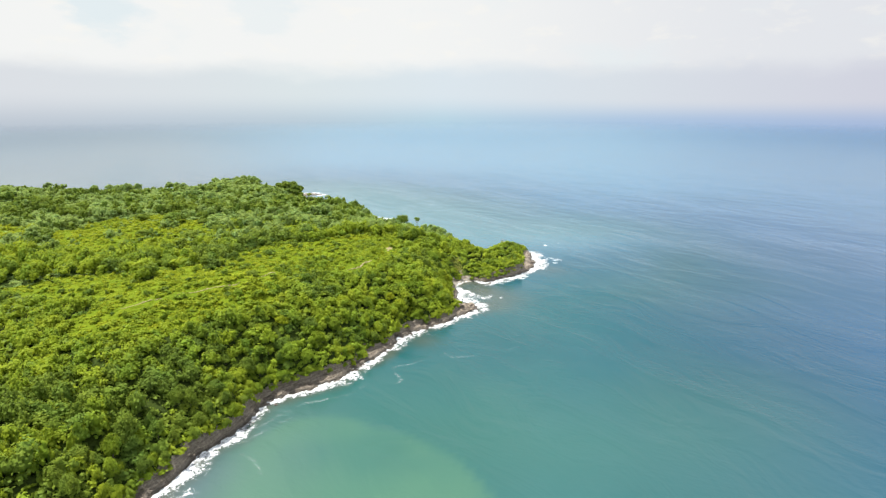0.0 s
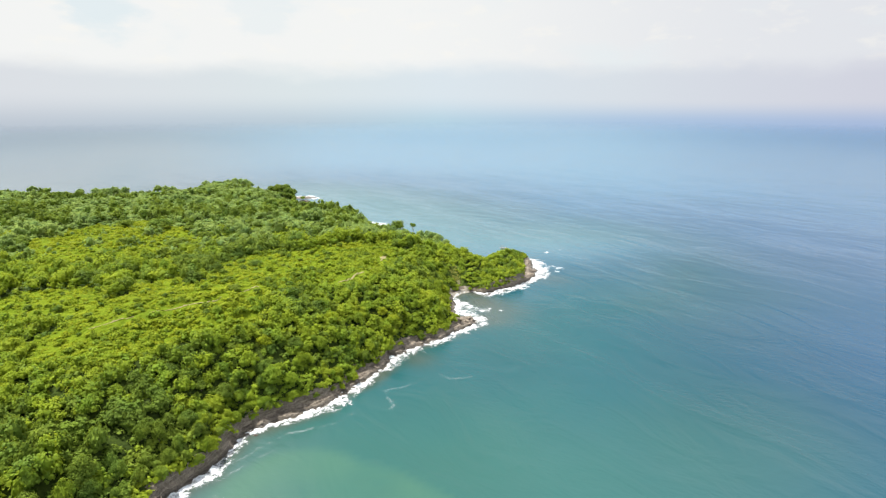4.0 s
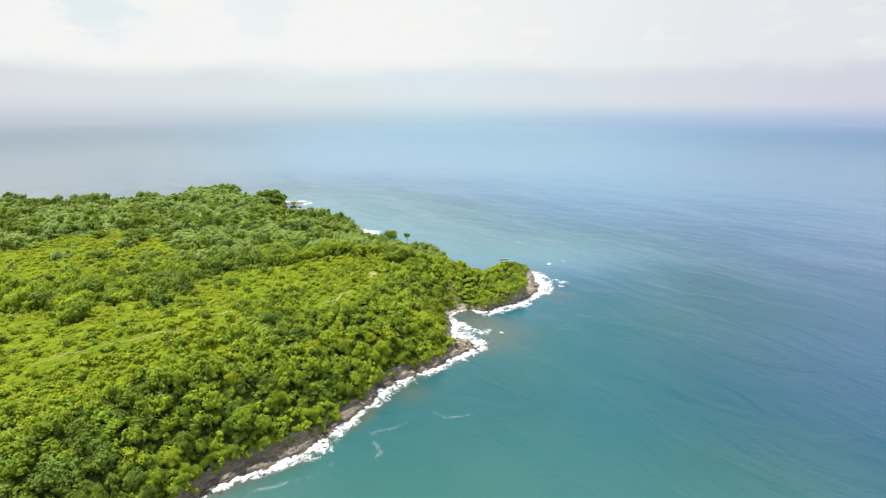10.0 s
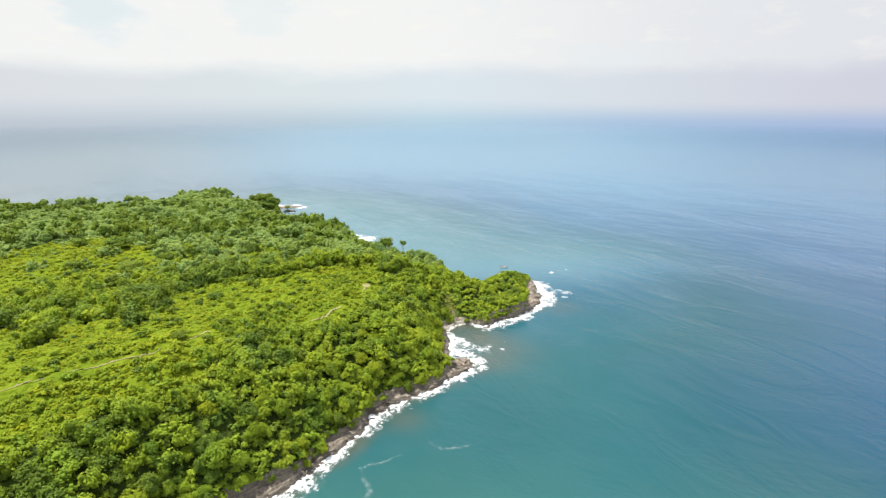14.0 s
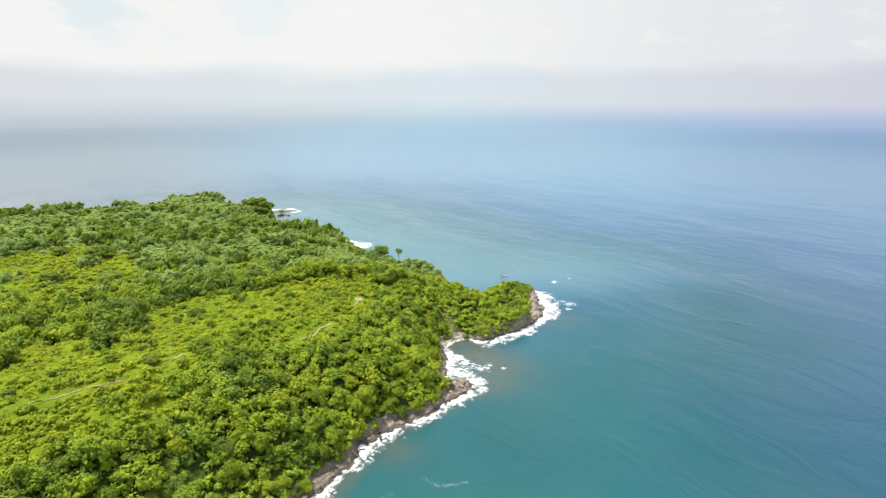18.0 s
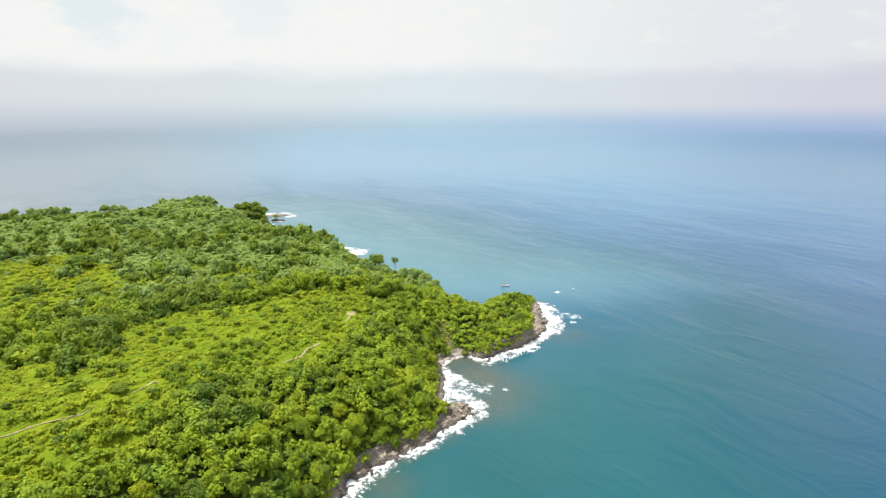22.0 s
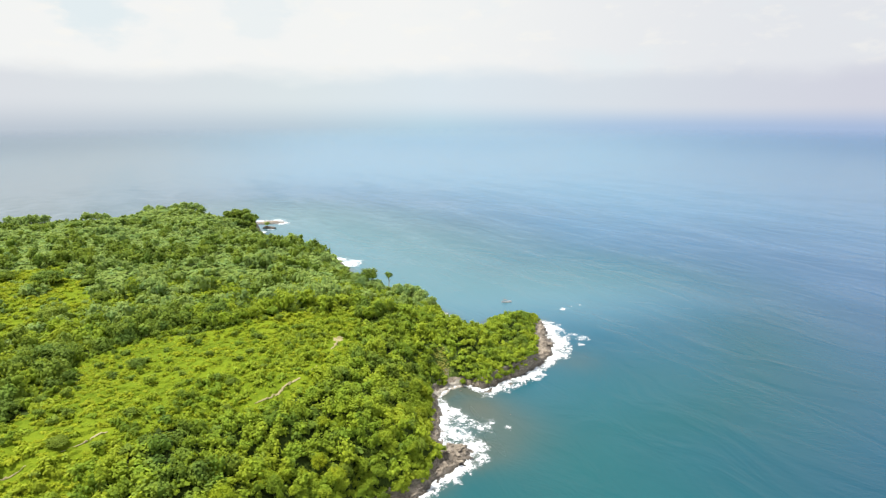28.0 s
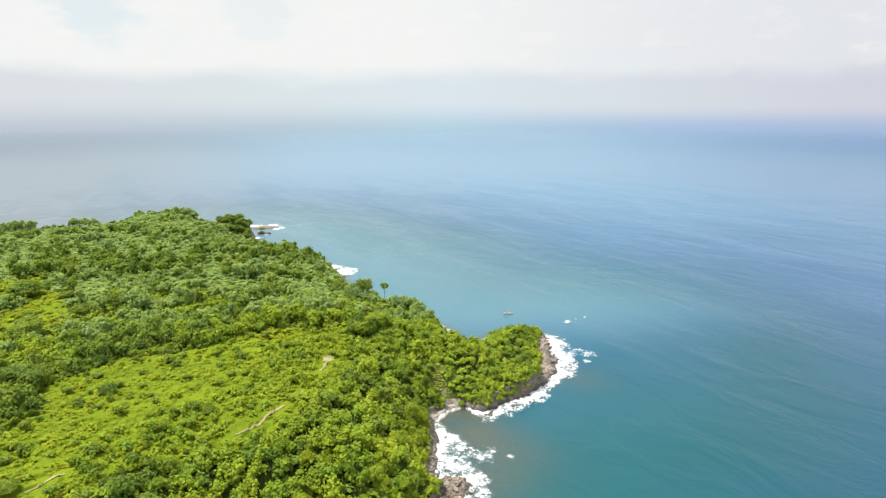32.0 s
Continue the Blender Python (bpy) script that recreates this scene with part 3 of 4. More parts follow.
def crown(radius, tall, lobes, leaves, leaf, flat=0.0, small=0.36, loose=0.38):
    """A crown of leaf clumps set over several lobes round a dense heart; its base is at z = 0."""
    centres, radii = [(0, 0, tall * 0.40)], [radius * 0.50]
    for k in range(lobes - 1):
        a = k * 2.399 + rng.uniform(-0.5, 0.5)
        h = rng.uniform(0.02, 0.98) ** 0.8
        out_ = radius * math.sqrt(max(1 - h * h, 0.04)) * rng.uniform(0.45, 0.85)
        centres.append((out_ * math.cos(a), out_ * math.sin(a), tall * (0.16 + 0.60 * h - 0.10 * flat)))
        radii.append(radius * (0.12 + small * rng.beta(1.3, 2.4)))
    centres, radii = np.array(centres), np.array(radii)
    squash = np.array([1, 1, min(1.0, 0.78 * tall / radius) * (1 - 0.35 * flat)])
    vs, ts, at = [], [], 0
    for c, r in zip(centres, radii):
        v, t = ICO1
        v = v * (1 + 0.10 * rng.standard_normal((len(v), 1))) * r * 0.80 * squash + c
        vs.append(v), ts.append(t + at)
        at += len(v)
    share = radii ** 2 / (radii ** 2).sum()
    which = rng.choice(lobes, leaves * 2, p=share)
    nrm = rng.standard_normal((leaves * 2, 3))
    nrm[:, 2] = np.abs(nrm[:, 2]) * 1.1 - 0.35
    nrm /= np.linalg.norm(nrm, axis=1)[:, None]
    p = centres[which] + nrm * (radii[which] * rng.uniform(0.80, 1.55, leaves * 2))[:, None] * squash
    gap = np.linalg.norm((p[:, None] - centres[None]) / squash, axis=2) / radii[None]
    p, nrm = p[gap.min(1) > 0.80][:leaves], nrm[gap.min(1) > 0.80][:leaves]
    k = len(p)
    whole = (p - np.array([0, 0, tall * 0.2])) / np.array([radius, radius, tall])
    up_ = nrm * 0.45 + whole * 0.55 + rng.standard_normal((k, 3)) * loose + np.array([0, 0, loose])
    up_ /= np.linalg.norm(up_, axis=1)[:, None]
    a = np.cross(up_, rng.standard_normal((k, 3)))
    a /= np.linalg.norm(a, axis=1)[:, None]
    b = np.cross(up_, a)
    size = leaf * rng.uniform(0.65, 1.35, (k, 1))
    droop = -up_ * size * 0.25
    quad = np.stack([p - a * size + droop, p - b * size * 0.72, p + a * size + droop, p + b * size * 0.72], 1).reshape(-1, 3)
    q = at + np.arange(k)[:, None] * 4
    vs.append(quad)
    ts += [q + np.array([0, 1, 3]), q + np.array([1, 2, 3])]
    v = np.concatenate(vs)
    v[:, 2] = np.maximum(v[:, 2], 0.02 * tall)
    return v, np.concatenate(ts)


def tube(bm, pts, radii, sides=6):
    """A tapered, bent stem through the points."""
    rings = []
    for k, (p, r) in enumerate(zip(pts, radii)):
        p = Vector(p)
        q = Vector(pts[min(k + 1, len(pts) - 1)]) - Vector(pts[max(k - 1, 0)])
        turn = q.to_track_quat("Z", "Y")
        rings.append([bm.verts.new(p + turn @ Vector((r * math.cos(math.tau * i / sides), r * math.sin(math.tau * i / sides), 0)))
                      for i in range(sides)])
    for lo, hi in zip(rings, rings[1:]):
        for i in range(sides):
            bm.faces.new((lo[i], lo[(i + 1) % sides], hi[(i + 1) % sides], hi[i]))
    bm.faces.new(rings[-1])
    bm.faces.new(rings[0][::-1])


def part(name, data, material_, parent, label=""):
    """Links a bmesh or a mesh as one part under a thing."""
    if isinstance(data, bmesh.types.BMesh):
        me = bpy.data.meshes.new(name)
        data.normal_update()
        data.to_mesh(me)
        data.free()
    else:
        me = data
    if not me.materials:
        me.materials.append(material_)
    ob = new(name, me)
    ob.parent = parent
    if label:
        ob["label"] = label
    return ob


def make_tree(name, radius, tall, stem, lobes, leaves, leaf, mat_, label, flat=0.0, bark=BARK, thick=0.16, lean=0.25):
    root = new(name)
    bm = bmesh.new()
    tip = (rng.uniform(-lean, lean), rng.uniform(-lean, lean), stem + tall * 0.45)
    mid_p = (tip[0] * 0.3 + rng.uniform(-0.15, 0.15), tip[1] * 0.3, stem * 0.5)
    tube(bm, [(0, 0, -0.7), (0, 0, 0.1), mid_p, tip], [thick * 1.7, thick * 1.15, thick * 0.9, thick * 0.35], 7)
    part("trunk", bm, bark, root)
    for k in range(4):
        a = k * 1.6 + rng.uniform(-0.4, 0.4)
        r = radius * rng.uniform(0.45, 0.65)
        base = Vector(mid_p).lerp(Vector(tip), 0.25 + 0.12 * k)
        end = (tip[0] + r * math.cos(a), tip[1] + r * math.sin(a), stem + tall * rng.uniform(0.3, 0.55))
        bm = bmesh.new()
        tube(bm, [base, base.lerp(Vector(end), 0.55) + Vector((0, 0, -0.12)), end], [thick * 0.5, thick * 0.34, thick * 0.12], 5)
        part("limb", bm, bark, root)
    v, t = crown(radius, tall, lobes, leaves, leaf, flat, 0.19 if lobes > 24 else 0.28)
    part("crown", fast_mesh("crown", v + np.array([tip[0] * 0.7, tip[1] * 0.7, stem]), t, (mat_,)), mat_, root)
    return tagged(root, label, "tree")


def spots(x0, x1, y0, y1, gap):
    """Jittered places over a rectangle."""
    a, b = np.meshgrid(np.arange(x0, x1, gap), np.arange(y0, y1, gap))
    return (a.ravel() + rng.uniform(-0.46, 0.46, a.size) * gap, b.ravel() + rng.uniform(-0.46, 0.46, a.size) * gap)


def spread(variants, x, y, z, size, tall):
    """Joined plants: each place takes one of the variants, turned and scaled."""
    vs, ts, at = [], [], 0
    pick = rng.integers(0, len(variants), len(x))
    turn = rng.uniform(0, math.tau, len(x))
    oval = rng.uniform(0.82, 1.22, len(x))
    for k, (v, t) in enumerate(variants):
        i = np.nonzero(pick == k)[0]
        if not len(i):
            continue
        c, s = np.cos(turn[i])[:, None], np.sin(turn[i])[:, None]
        vx, vy = v[None, :, 0] * oval[i][:, None], v[None, :, 1] / oval[i][:, None]
        px = (vx * c - vy * s) * size[i][:, None] + x[i][:, None]
        py = (vx * s + vy * c) * size[i][:, None] + y[i][:, None]
        pz = v[None, :, 2] * (size[i] * tall[i])[:, None] + z[i][:, None]
        vs.append(np.stack([px, py, pz], 2).reshape(-1, 3))
        ts.append((t[None] + (np.arange(len(i)) * len(v))[:, None, None] + at).reshape(-1, 3))
        at += len(i) * len(v)
    return np.concatenate(vs), np.concatenate(ts)


def in_view(x, y, margin=10):
    return (x > -0.78 * (0.97 * y + 24) - margin) & (y > 95)


PATHS = [[(-122, 202), (-115, 205.5), (-109, 208.5)], [(-104.5, 211), (-97, 214.5), (-91.4, 219), (-86, 224.5), (-84, 228)], [(-81, 233.4), (-77, 238.5), (-74.5, 242)],
         [(-46.5, 266.4), (-44, 269), (-40.3, 273.5), (-36.3, 281.5)], [(-34.4, 287.5), (-33.5, 292)], [(-31.8, 307), (-31.5, 313), (-31.5, 319)]]


def off_path(x, y):
    """Metres from the nearest path."""
    best = np.full(np.shape(x), 1e9)
    for pts in PATHS:
        for (ax, ay), (bx_, by_) in zip(pts, pts[1:]):
            ex, ey = bx_ - ax, by_ - ay
            u = np.clip(((x - ax) * ex + (y - ay) * ey) / (ex * ex + ey * ey), 0, 1)
            best = np.minimum(best, np.hypot(x - ax - u * ex, y - ay - u * ey))
    return best


# woodland: candidate places over the whole headland
tx, ty = spots(-520, 70, 90, 690, 3.75)
td = inland(tx, ty)
bare = hump(tx, ty, 7.4, 329.5, 2.9) + hump(tx, ty, 9.8, 324.5, 2.6) + hump(tx, ty, -31.5, 319, 4.5)
by_beach = (hump(tx, ty, 7, 314, 3.2) + hump(tx, ty, 13.5, 321.5, 3.2) + bare) > 0.33
near = in_view(tx, ty) & (td > shelf(tx, ty) - 0.4 - 1.2 * hump(tx, ty, 24, 322, 12) - 0.5 * hump(tx, ty, 44, 333, 12)) & ~by_beach
tx, ty, td = tx[near], ty[near], td[near]
tw = wooded(tx, ty, td)
beyond = ty - 0.3 * tx > 385 + 12 * vnoise(tx, ty, 25, 87)
clumps = step(fbm(tx, ty, 20, 3, 84), 0.10, 0.40)
take = (off_path(tx, ty) > np.where((ty > 262) & (ty < 288), 5.6, 3.8)) & (rng.uniform(0, 1, tx.size) < np.where(tw > 0.5, np.where(beyond, 0.07 + 0.72 * step(fbm(tx, ty, 15, 3, 85) + 0.35 * vnoise(tx, ty, 5, 86), 0.12, 0.42), 0.95 - (0.4 + 0.3 * step(-tx, 55, 75)) * step(vnoise(tx, ty, 9, 88) + 0.3 * vnoise(tx, ty, 4, 89), 0.38, 0.6) * (td > 7)), 0.02 + 0.40 * clumps + 0.6 * tw))
# the belt behind the meadow is an open stand of larger round trees
stately = (tw > 0.5) & (td > 38) & (ty - 0.3 * tx > 268) & (ty < 480)
take &= ~(stately & ~beyond & (vnoise(tx, ty, 2.2, 95) < 0.02))
tx, ty, td, tw, stately = tx[take], ty[take], td[take], tw[take], stately[take]
tz = height(tx, ty, td)
# big = old trees; the scrub gets lower towards the meadow
tr = (1.55 + 1.85 * rng.beta(1.5, 3.0, tx.size)) * (0.66 + 0.62 * tw) * (1 + 0.18 * fbm(tx, ty, 40, 2, 81))
old = rng.uniform(0, 1, tx.size) < 0.08
tr = np.where(old & (tw > 0.6), tr * 1.6, tr)
slope_wood = step(62 - td, 0, 30) * step(340 - ty, 0, 30) * step(tx, -120, -90)
tr = np.minimum(tr * (1 + 0.08 * slope_wood), np.where(old, 4.3, 3.2))
tr = np.where(tx > 8, np.minimum(tr, 2.7 - 0.7 * hump(tx, ty, 3, 331, 13)), tr)
west = slope_wood * step(235 - ty, 0, 30) * step(td, 4, 9)
foot = step(188 - ty + 0.25 * tx, 0, 18)
tr = np.where((west > 0.5) & (rng.uniform(0, 1, tx.size) < 0.3), tr * 1.2, tr)
tr = np.where(td < shelf(tx, ty) + 4, tr * 0.74, tr) * (1 - 0.12 * step(tx, 5, 25) - 0.12 * step(tx, 48, 56))
tr = np.where((ty > 540) & (tx < -140), np.minimum(tr, 2.0), tr)
tr = np.where(stately, np.minimum(tr * 1.42, 4.7), tr)
# west and foot terms: shadowed hollows of the slope put into leaf colour
dark = (fbm(tx, ty, 30, 3, 82) + 0.5 * vnoise(tx, ty, 5, 83) - 0.25 * (tw < 0.5) + rng.normal(0, 0.25, tx.size) + 0.75 * step(ty, 360, 440) - 0.05 * slope_wood + 0.20 * west + 0.55 * foot
        + 0.5 * (hump(tx, ty, -128, 300, 22) + hump(tx, ty, -105, 334, 20) + hump(tx, ty, -70, 352, 16) + hump(tx, ty, -160, 270, 18) + hump(tx, ty, -112, 272, 14) + 0.9 * hump(tx, ty, -22, 345, 13) + 0.8 * hump(tx, ty, -14, 300, 12) - 1.4 * hump(tx, ty, 3, 331, 13))) > 0.40

# trees of the southern slope and the outer head stand as single trees
score = td + np.where(ty > 400, 500, 0) + np.where(tx < -130, 500, 0) + 12 * rng.uniform(0, 1, tx.size) - 2 * tr
order = np.argsort(score)[:284]
single = np.zeros(tx.size, bool)
single[order] = True
GREEN = [("round-crowned bright green broadleaf tree on the coastal slope", LEAF, 0.0),
         ("dense dark green broadleaf tree on the coastal slope", LEAF_DARK, 0.0),
         ("spreading green tree with an uneven crown above the rocks", LEAF, 0.5)]
models = {}
for key in range(8):
    text, leafy, flat_ = GREEN[(0, 1, 2, 0, 1, 0, 2, 0)[key]]
    models[key] = make_tree("broadleaf_tree", 2.6, 3.7 - 0.6 * flat_, 0.35, 26 + key % 4, 1150, 0.160, leafy, text, flat_)
light_keys, dark_keys = (0, 2, 3, 5, 6, 7), (1, 4)
used_once = set()
for i in order:
    key = int(rng.choice(dark_keys if dark[i] else light_keys))
    s = float(tr[i] / 2.6)
    wide_, tilt = rng.uniform(0.84, 1.2), rng.uniform(-9, 9)
    m = pose(tx[i], ty[i], tz[i] - 0.1, tilt, -tilt, rng.uniform(0, 360)) @ Matrix.Diagonal((s * wide_, s / wide_, s * (rng.uniform(1.05, 1.6) if foot[i] > 0.4 else rng.uniform(0.85, 1.28) if tx[i] < 5 else rng.uniform(0.72, 1.0)), 1))
    if key in used_once:
        copy_thing(models[key], m)["group"] = "trees of the coastal slope"
    else:
        used_once.add(key)
        models[key].matrix_basis = m
        models[key]["group"] = "trees of the coastal slope"
vivid = make_tree("broadleaf_tree", 3.4, 4.4, 0.5, 30, 900, 0.21, SCRUB, "large vivid yellow-green broadleaf tree on the coastal slope")
for k, (x, y, f) in enumerate([(-20, 247, 1.1), (-43, 229, 1.25), (-35.5, 240, 1.0), (-24.5, 250, 0.85), (-62, 205, 0.9), (-26, 262, 0.8)]):
    ob = vivid if k == 0 else copy_thing(vivid, Matrix())
    ob.matrix_basis = pose(x, y, float(height([x], [y])[0]) - 0.1, 0, 0, 70 * k) @ Matrix.Scale(f, 4)
    ob["group"] = "trees of the coastal slope"
for key in range(8):
    if key not in used_once:
        models[key].matrix_basis = pose(-64, 200 + 3 * key, float(height([-64], [200 + 3 * key])[0]))

# the rest of the woodland
rest = ~single
bushy = [crown(1.0, 1.35, 10, 118, 0.115) for k in range(10)]
plain_bush = [crown(1.0, 1.3, 5, 46, 0.165, loose=0.22) for k in range(8)]
stately_kind = [crown(1.0, 1.45, 10, 150, 0.12, 0.0, 0.42, 0.20) for k in range(8)]
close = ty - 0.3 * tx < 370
for mask, kinds, mat_, text in ((rest & ~dark & close & ~stately, bushy, LEAF, "bright green tropical woodland on the coastal slope"),
                                (rest & dark & close & ~stately, bushy, LEAF_DARK, "darker green clumps of trees on the coastal slope"),
                                (rest & ~dark & close & stately, stately_kind, LEAF, "open stand of round green trees behind the meadow"),
                                (rest & dark & close & stately, stately_kind, LEAF_DARK, "large dark round trees in the stand behind the meadow"),
                                (rest & ~dark & ~close, plain_bush, LEAF_HAZED, "bright green woodland covering the far side of the headland"),
                                (rest & dark & ~close, plain_bush, LEAF_DARK, "darker green clumps of far woodland")):
    v, t = spread(kinds, tx[mask], ty[mask], tz[mask] + 0.1 * tr[mask], tr[mask], rng.uniform(0.75, 1.35, mask.sum()) * np.where(stately[mask], 1.12, 1.0 + 0.32 * foot[mask]))
    tagged(new("woodland", fast_mesh("woodland", v, t, (mat_,))), text, "woodland", kind="stuff")

# undergrowth that closes the gaps between the trees
ux, uy = spots(-150, 66, 105, 400, 2.7)
ud = inland(ux, uy)
ok = in_view(ux, uy) & (ud > shelf(ux, uy) + 0.2) & (hump(ux, uy, 7, 314, 3) + hump(ux, uy, 13.5, 321.5, 3) + hump(ux, uy, 8.6, 327, 3.4) < 0.4) & ((ud < 60) | (wooded(ux, uy, ud) > 0.4)) & (off_path(ux, uy) > 2.6) & (rng.uniform(0, 1, ux.size) < np.where((uy - 0.25 * ux < 235) & (ud > 5) & (ud < 70), 0.82, 0.88))
ux, uy, ud = ux[ok], uy[ok], ud[ok]
ex_, ey_ = spots(-95, 66, 110, 400, 1.8)
ed_ = inland(ex_, ey_)
ok = in_view(ex_, ey_) & (ed_ > shelf(ex_, ey_) + 0.3 - 1.1 * hump(ex_, ey_, 28, 321, 12)) & (ed_ < shelf(ex_, ey_) + 9) & (hump(ex_, ey_, 7, 314, 3) + hump(ex_, ey_, 13.5, 321.5, 3) + hump(ex_, ey_, 8.6, 327, 3.4) < 0.4)
ux, uy, ud = np.append(ux, ex_[ok]), np.append(uy, ey_[ok]), np.append(ud, ed_[ok])
shrub = [crown(1.0, 1.1, 2, 25, 0.27, 0.2) for k in range(6)]
size_ = rng.uniform(1.1, 2.2, ux.size) * (1 + 0.30 * step(ud - shelf(ux, uy), 5, 11) * wooded(ux, uy, ud))
# shade in the gaps is put into colour: inner shrubs take the dark leaves
shade_zone = (uy - 0.25 * ux < 188) & (ud > shelf(ux, uy) + 3) & (wooded(ux, uy, ud) > 0.5)
rim = (rng.uniform(0, 1, ux.size) < np.where(shade_zone, 0.1, 0.55)) | ((ud < shelf(ux, uy) + 7) & ~shade_zone) | (wooded(ux, uy, ud) < 0.5) | (hump(ux, uy, 3, 331, 13) > 0.35)
for mask, mat_, text in ((rim, LEAF, "bright green undergrowth along the rim of the woodland"), (~rim, LEAF_DARK, "undergrowth coloured darker for the shade between the trees")):
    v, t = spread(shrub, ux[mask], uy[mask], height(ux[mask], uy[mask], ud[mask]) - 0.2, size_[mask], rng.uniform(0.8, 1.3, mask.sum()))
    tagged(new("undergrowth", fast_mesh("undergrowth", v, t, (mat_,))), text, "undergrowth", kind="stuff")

# the same under the far woods
fx_, fy_ = spots(-500, 40, 200, 680, 3.5)
fd_ = inland(fx_, fy_)
ok = in_view(fx_, fy_) & (fd_ > 3) & ((fx_ < -150) | (fy_ > 400)) & (wooded(fx_, fy_, fd_) > 0.4)
fx_, fy_, fd_ = fx_[ok], fy_[ok], fd_[ok]
low_bush = [crown(1.0, 1.0, 2, 12, 0.34, 0.2, loose=0.22) for k in range(6)]
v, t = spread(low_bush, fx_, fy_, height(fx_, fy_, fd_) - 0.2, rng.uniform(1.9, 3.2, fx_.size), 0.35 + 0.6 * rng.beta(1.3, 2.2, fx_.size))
tagged(new("undergrowth", fast_mesh("undergrowth", v, t, (LEAF_HAZED,))), "green undergrowth filling the far woodland", "undergrowth", kind="stuff")

# low scrub and tall grass of the meadow
mx, my = spots(-400, 40, 110, 500, 1.75)
md = inland(mx, my)
ok = in_view(mx, my) & (md > shelf(mx, my) + 2.0)
mx, my, md = mx[ok], my[ok], md[ok]
mw = wooded(mx, my, md)
ok = (mw < 0.75) & (off_path(mx, my) > 2.3) & (hump(mx, my, -31.5, 319, 4) < 0.4) & (rng.uniform(0, 1, mx.size) < np.where(my > 330, 0.42, 0.55 + 0.4 * step(fbm(mx, my, 16, 3, 92), -0.25, 0.2)))
mx, my, md = mx[ok], my[ok], md[ok]
mr = (0.75 + 1.15 * rng.beta(1.4, 2.0, mx.size)) * (1 + 0.35 * fbm(mx, my, 18, 3, 91)) * np.where(my > 330, 1.5, 1.0)
tuft = [crown(1.0, 0.95, 2, 20, 0.27, 0.3, 0.28) for k in range(6)]
v, t = spread(tuft, mx, my, height(mx, my, md) - 0.25, mr, 0.5 + 0.8 * rng.beta(1.2, 2.2, mx.size))
tagged(new("meadow_scrub", fast_mesh("meadow_scrub", v, t, (SCRUB,))), "yellow-green low scrub and tall grass on the open slope", "scrub", kind="stuff")
# dry grass on the bare neck above the beach
hx, hy = spots(3, 15, 319, 335, 0.6)
ok = (hump(hx, hy, 7.4, 329.5, 3.2) + hump(hx, hy, 9.8, 324.5, 2.6)) > 0.42 + 0.25 * vnoise(hx, hy, 2.5, 141)
v, t = spread(tuft, hx[ok], hy[ok], height(hx[ok], hy[ok]) - 0.1, rng.uniform(0.4, 0.8, ok.sum()), rng.uniform(0.5, 0.9, ok.sum()))
tagged(new("dry_grass", fast_mesh("dry_grass", v, t, (DRY,))), "straw-yellow dry grass on the neck of the headland", "grass", kind="stuff")

# single bushes that stand out of the meadow
bush = make_tree("bush", 1.7, 2.1, 0.2, 13, 280, 0.20, LEAF_DARK, "rounded dark green bush standing in the meadow scrub", 0.1, BARK, 0.07, 0.15)
bushes = [bush, make_tree("bush", 1.8, 1.8, 0.15, 12, 280, 0.21, LEAF, "loose bright green bush standing in the meadow scrub", 0.3, BARK, 0.07, 0.2)]
qx, qy = spots(-185, -18, 178, 352, 7.5)
qd = inland(qx, qy)
ok = in_view(qx, qy) & (wooded(qx, qy, qd) < 0.35) & (off_path(qx, qy) > 2.5) & (rng.uniform(0, 1, qx.size) < 0.62)
qx, qy, qd = qx[ok][:240], qy[ok][:240], qd[ok][:240]
qz = height(qx, qy, qd)
for i in range(len(qx)):
    k = i if i < 2 else int(rng.uniform() < 0.45)
    ob = bushes[k] if i < 2 else copy_thing(bushes[k], Matrix())
    f = rng.uniform(0.55, 1.35)
    ob.matrix_basis = pose(qx[i], qy[i], qz[i] - 0.1, 0, 0, rng.uniform(0, 360)) @ Matrix.Diagonal((f * rng.uniform(0.85, 1.2), f, f * rng.uniform(0.7, 1.1), 1))
    ob["group"] = "bushes of the meadow"


# ---- tall trees of the skyline and the northern shore ----
def stand(ob, x, y, turn=0.0, size=1.0):
    ob.matrix_basis = pose(x, y, float(height([x], [y])[0]) - 0.15, 0, 0, turn) @ Matrix.Scale(size, 4)
    return ob


lone = make_tree("slender_tree", 2.7, 3.8, 8.6, 6, 520, 0.30, LEAF_DARK, "tall slender tree with a bare pale trunk on the northern shore",
                 0.2, PALE_BARK, 0.24, 0.3)
stand(lone, -18.9, 410, 0, 1.0)
veteran = make_tree("shore_tree", 4.6, 5.8, 2.4, 9, 900, 0.34, LEAF_DARK, "large dark two-tiered tree leaning over the northern shore", 0.2, BARK, 0.32, 0.6)
stand(veteran, -30, 413, 40, 1.35)
SKYLINE = [(-240, 600, 0.9), (-246, 602, 0.8), (-233, 604, 0.75), (-220, 606, 0.8), (-213, 607, 0.85), (-207, 608, 0.9), (-201, 606, 0.95), (-197, 604, 0.8),
           (-309, 553, 0.95), (-300, 556, 0.9), (-318, 552, 0.8), (-268, 571, 0.85), (-262, 573, 0.75), (-345, 560, 0.8), (-395, 566, 0.85),
           (-80, 492, 0.8), (-66, 478, 0.8), (-126, 563, 0.8), (-63, 462, 0.9), (-34, 422, 0.7)]
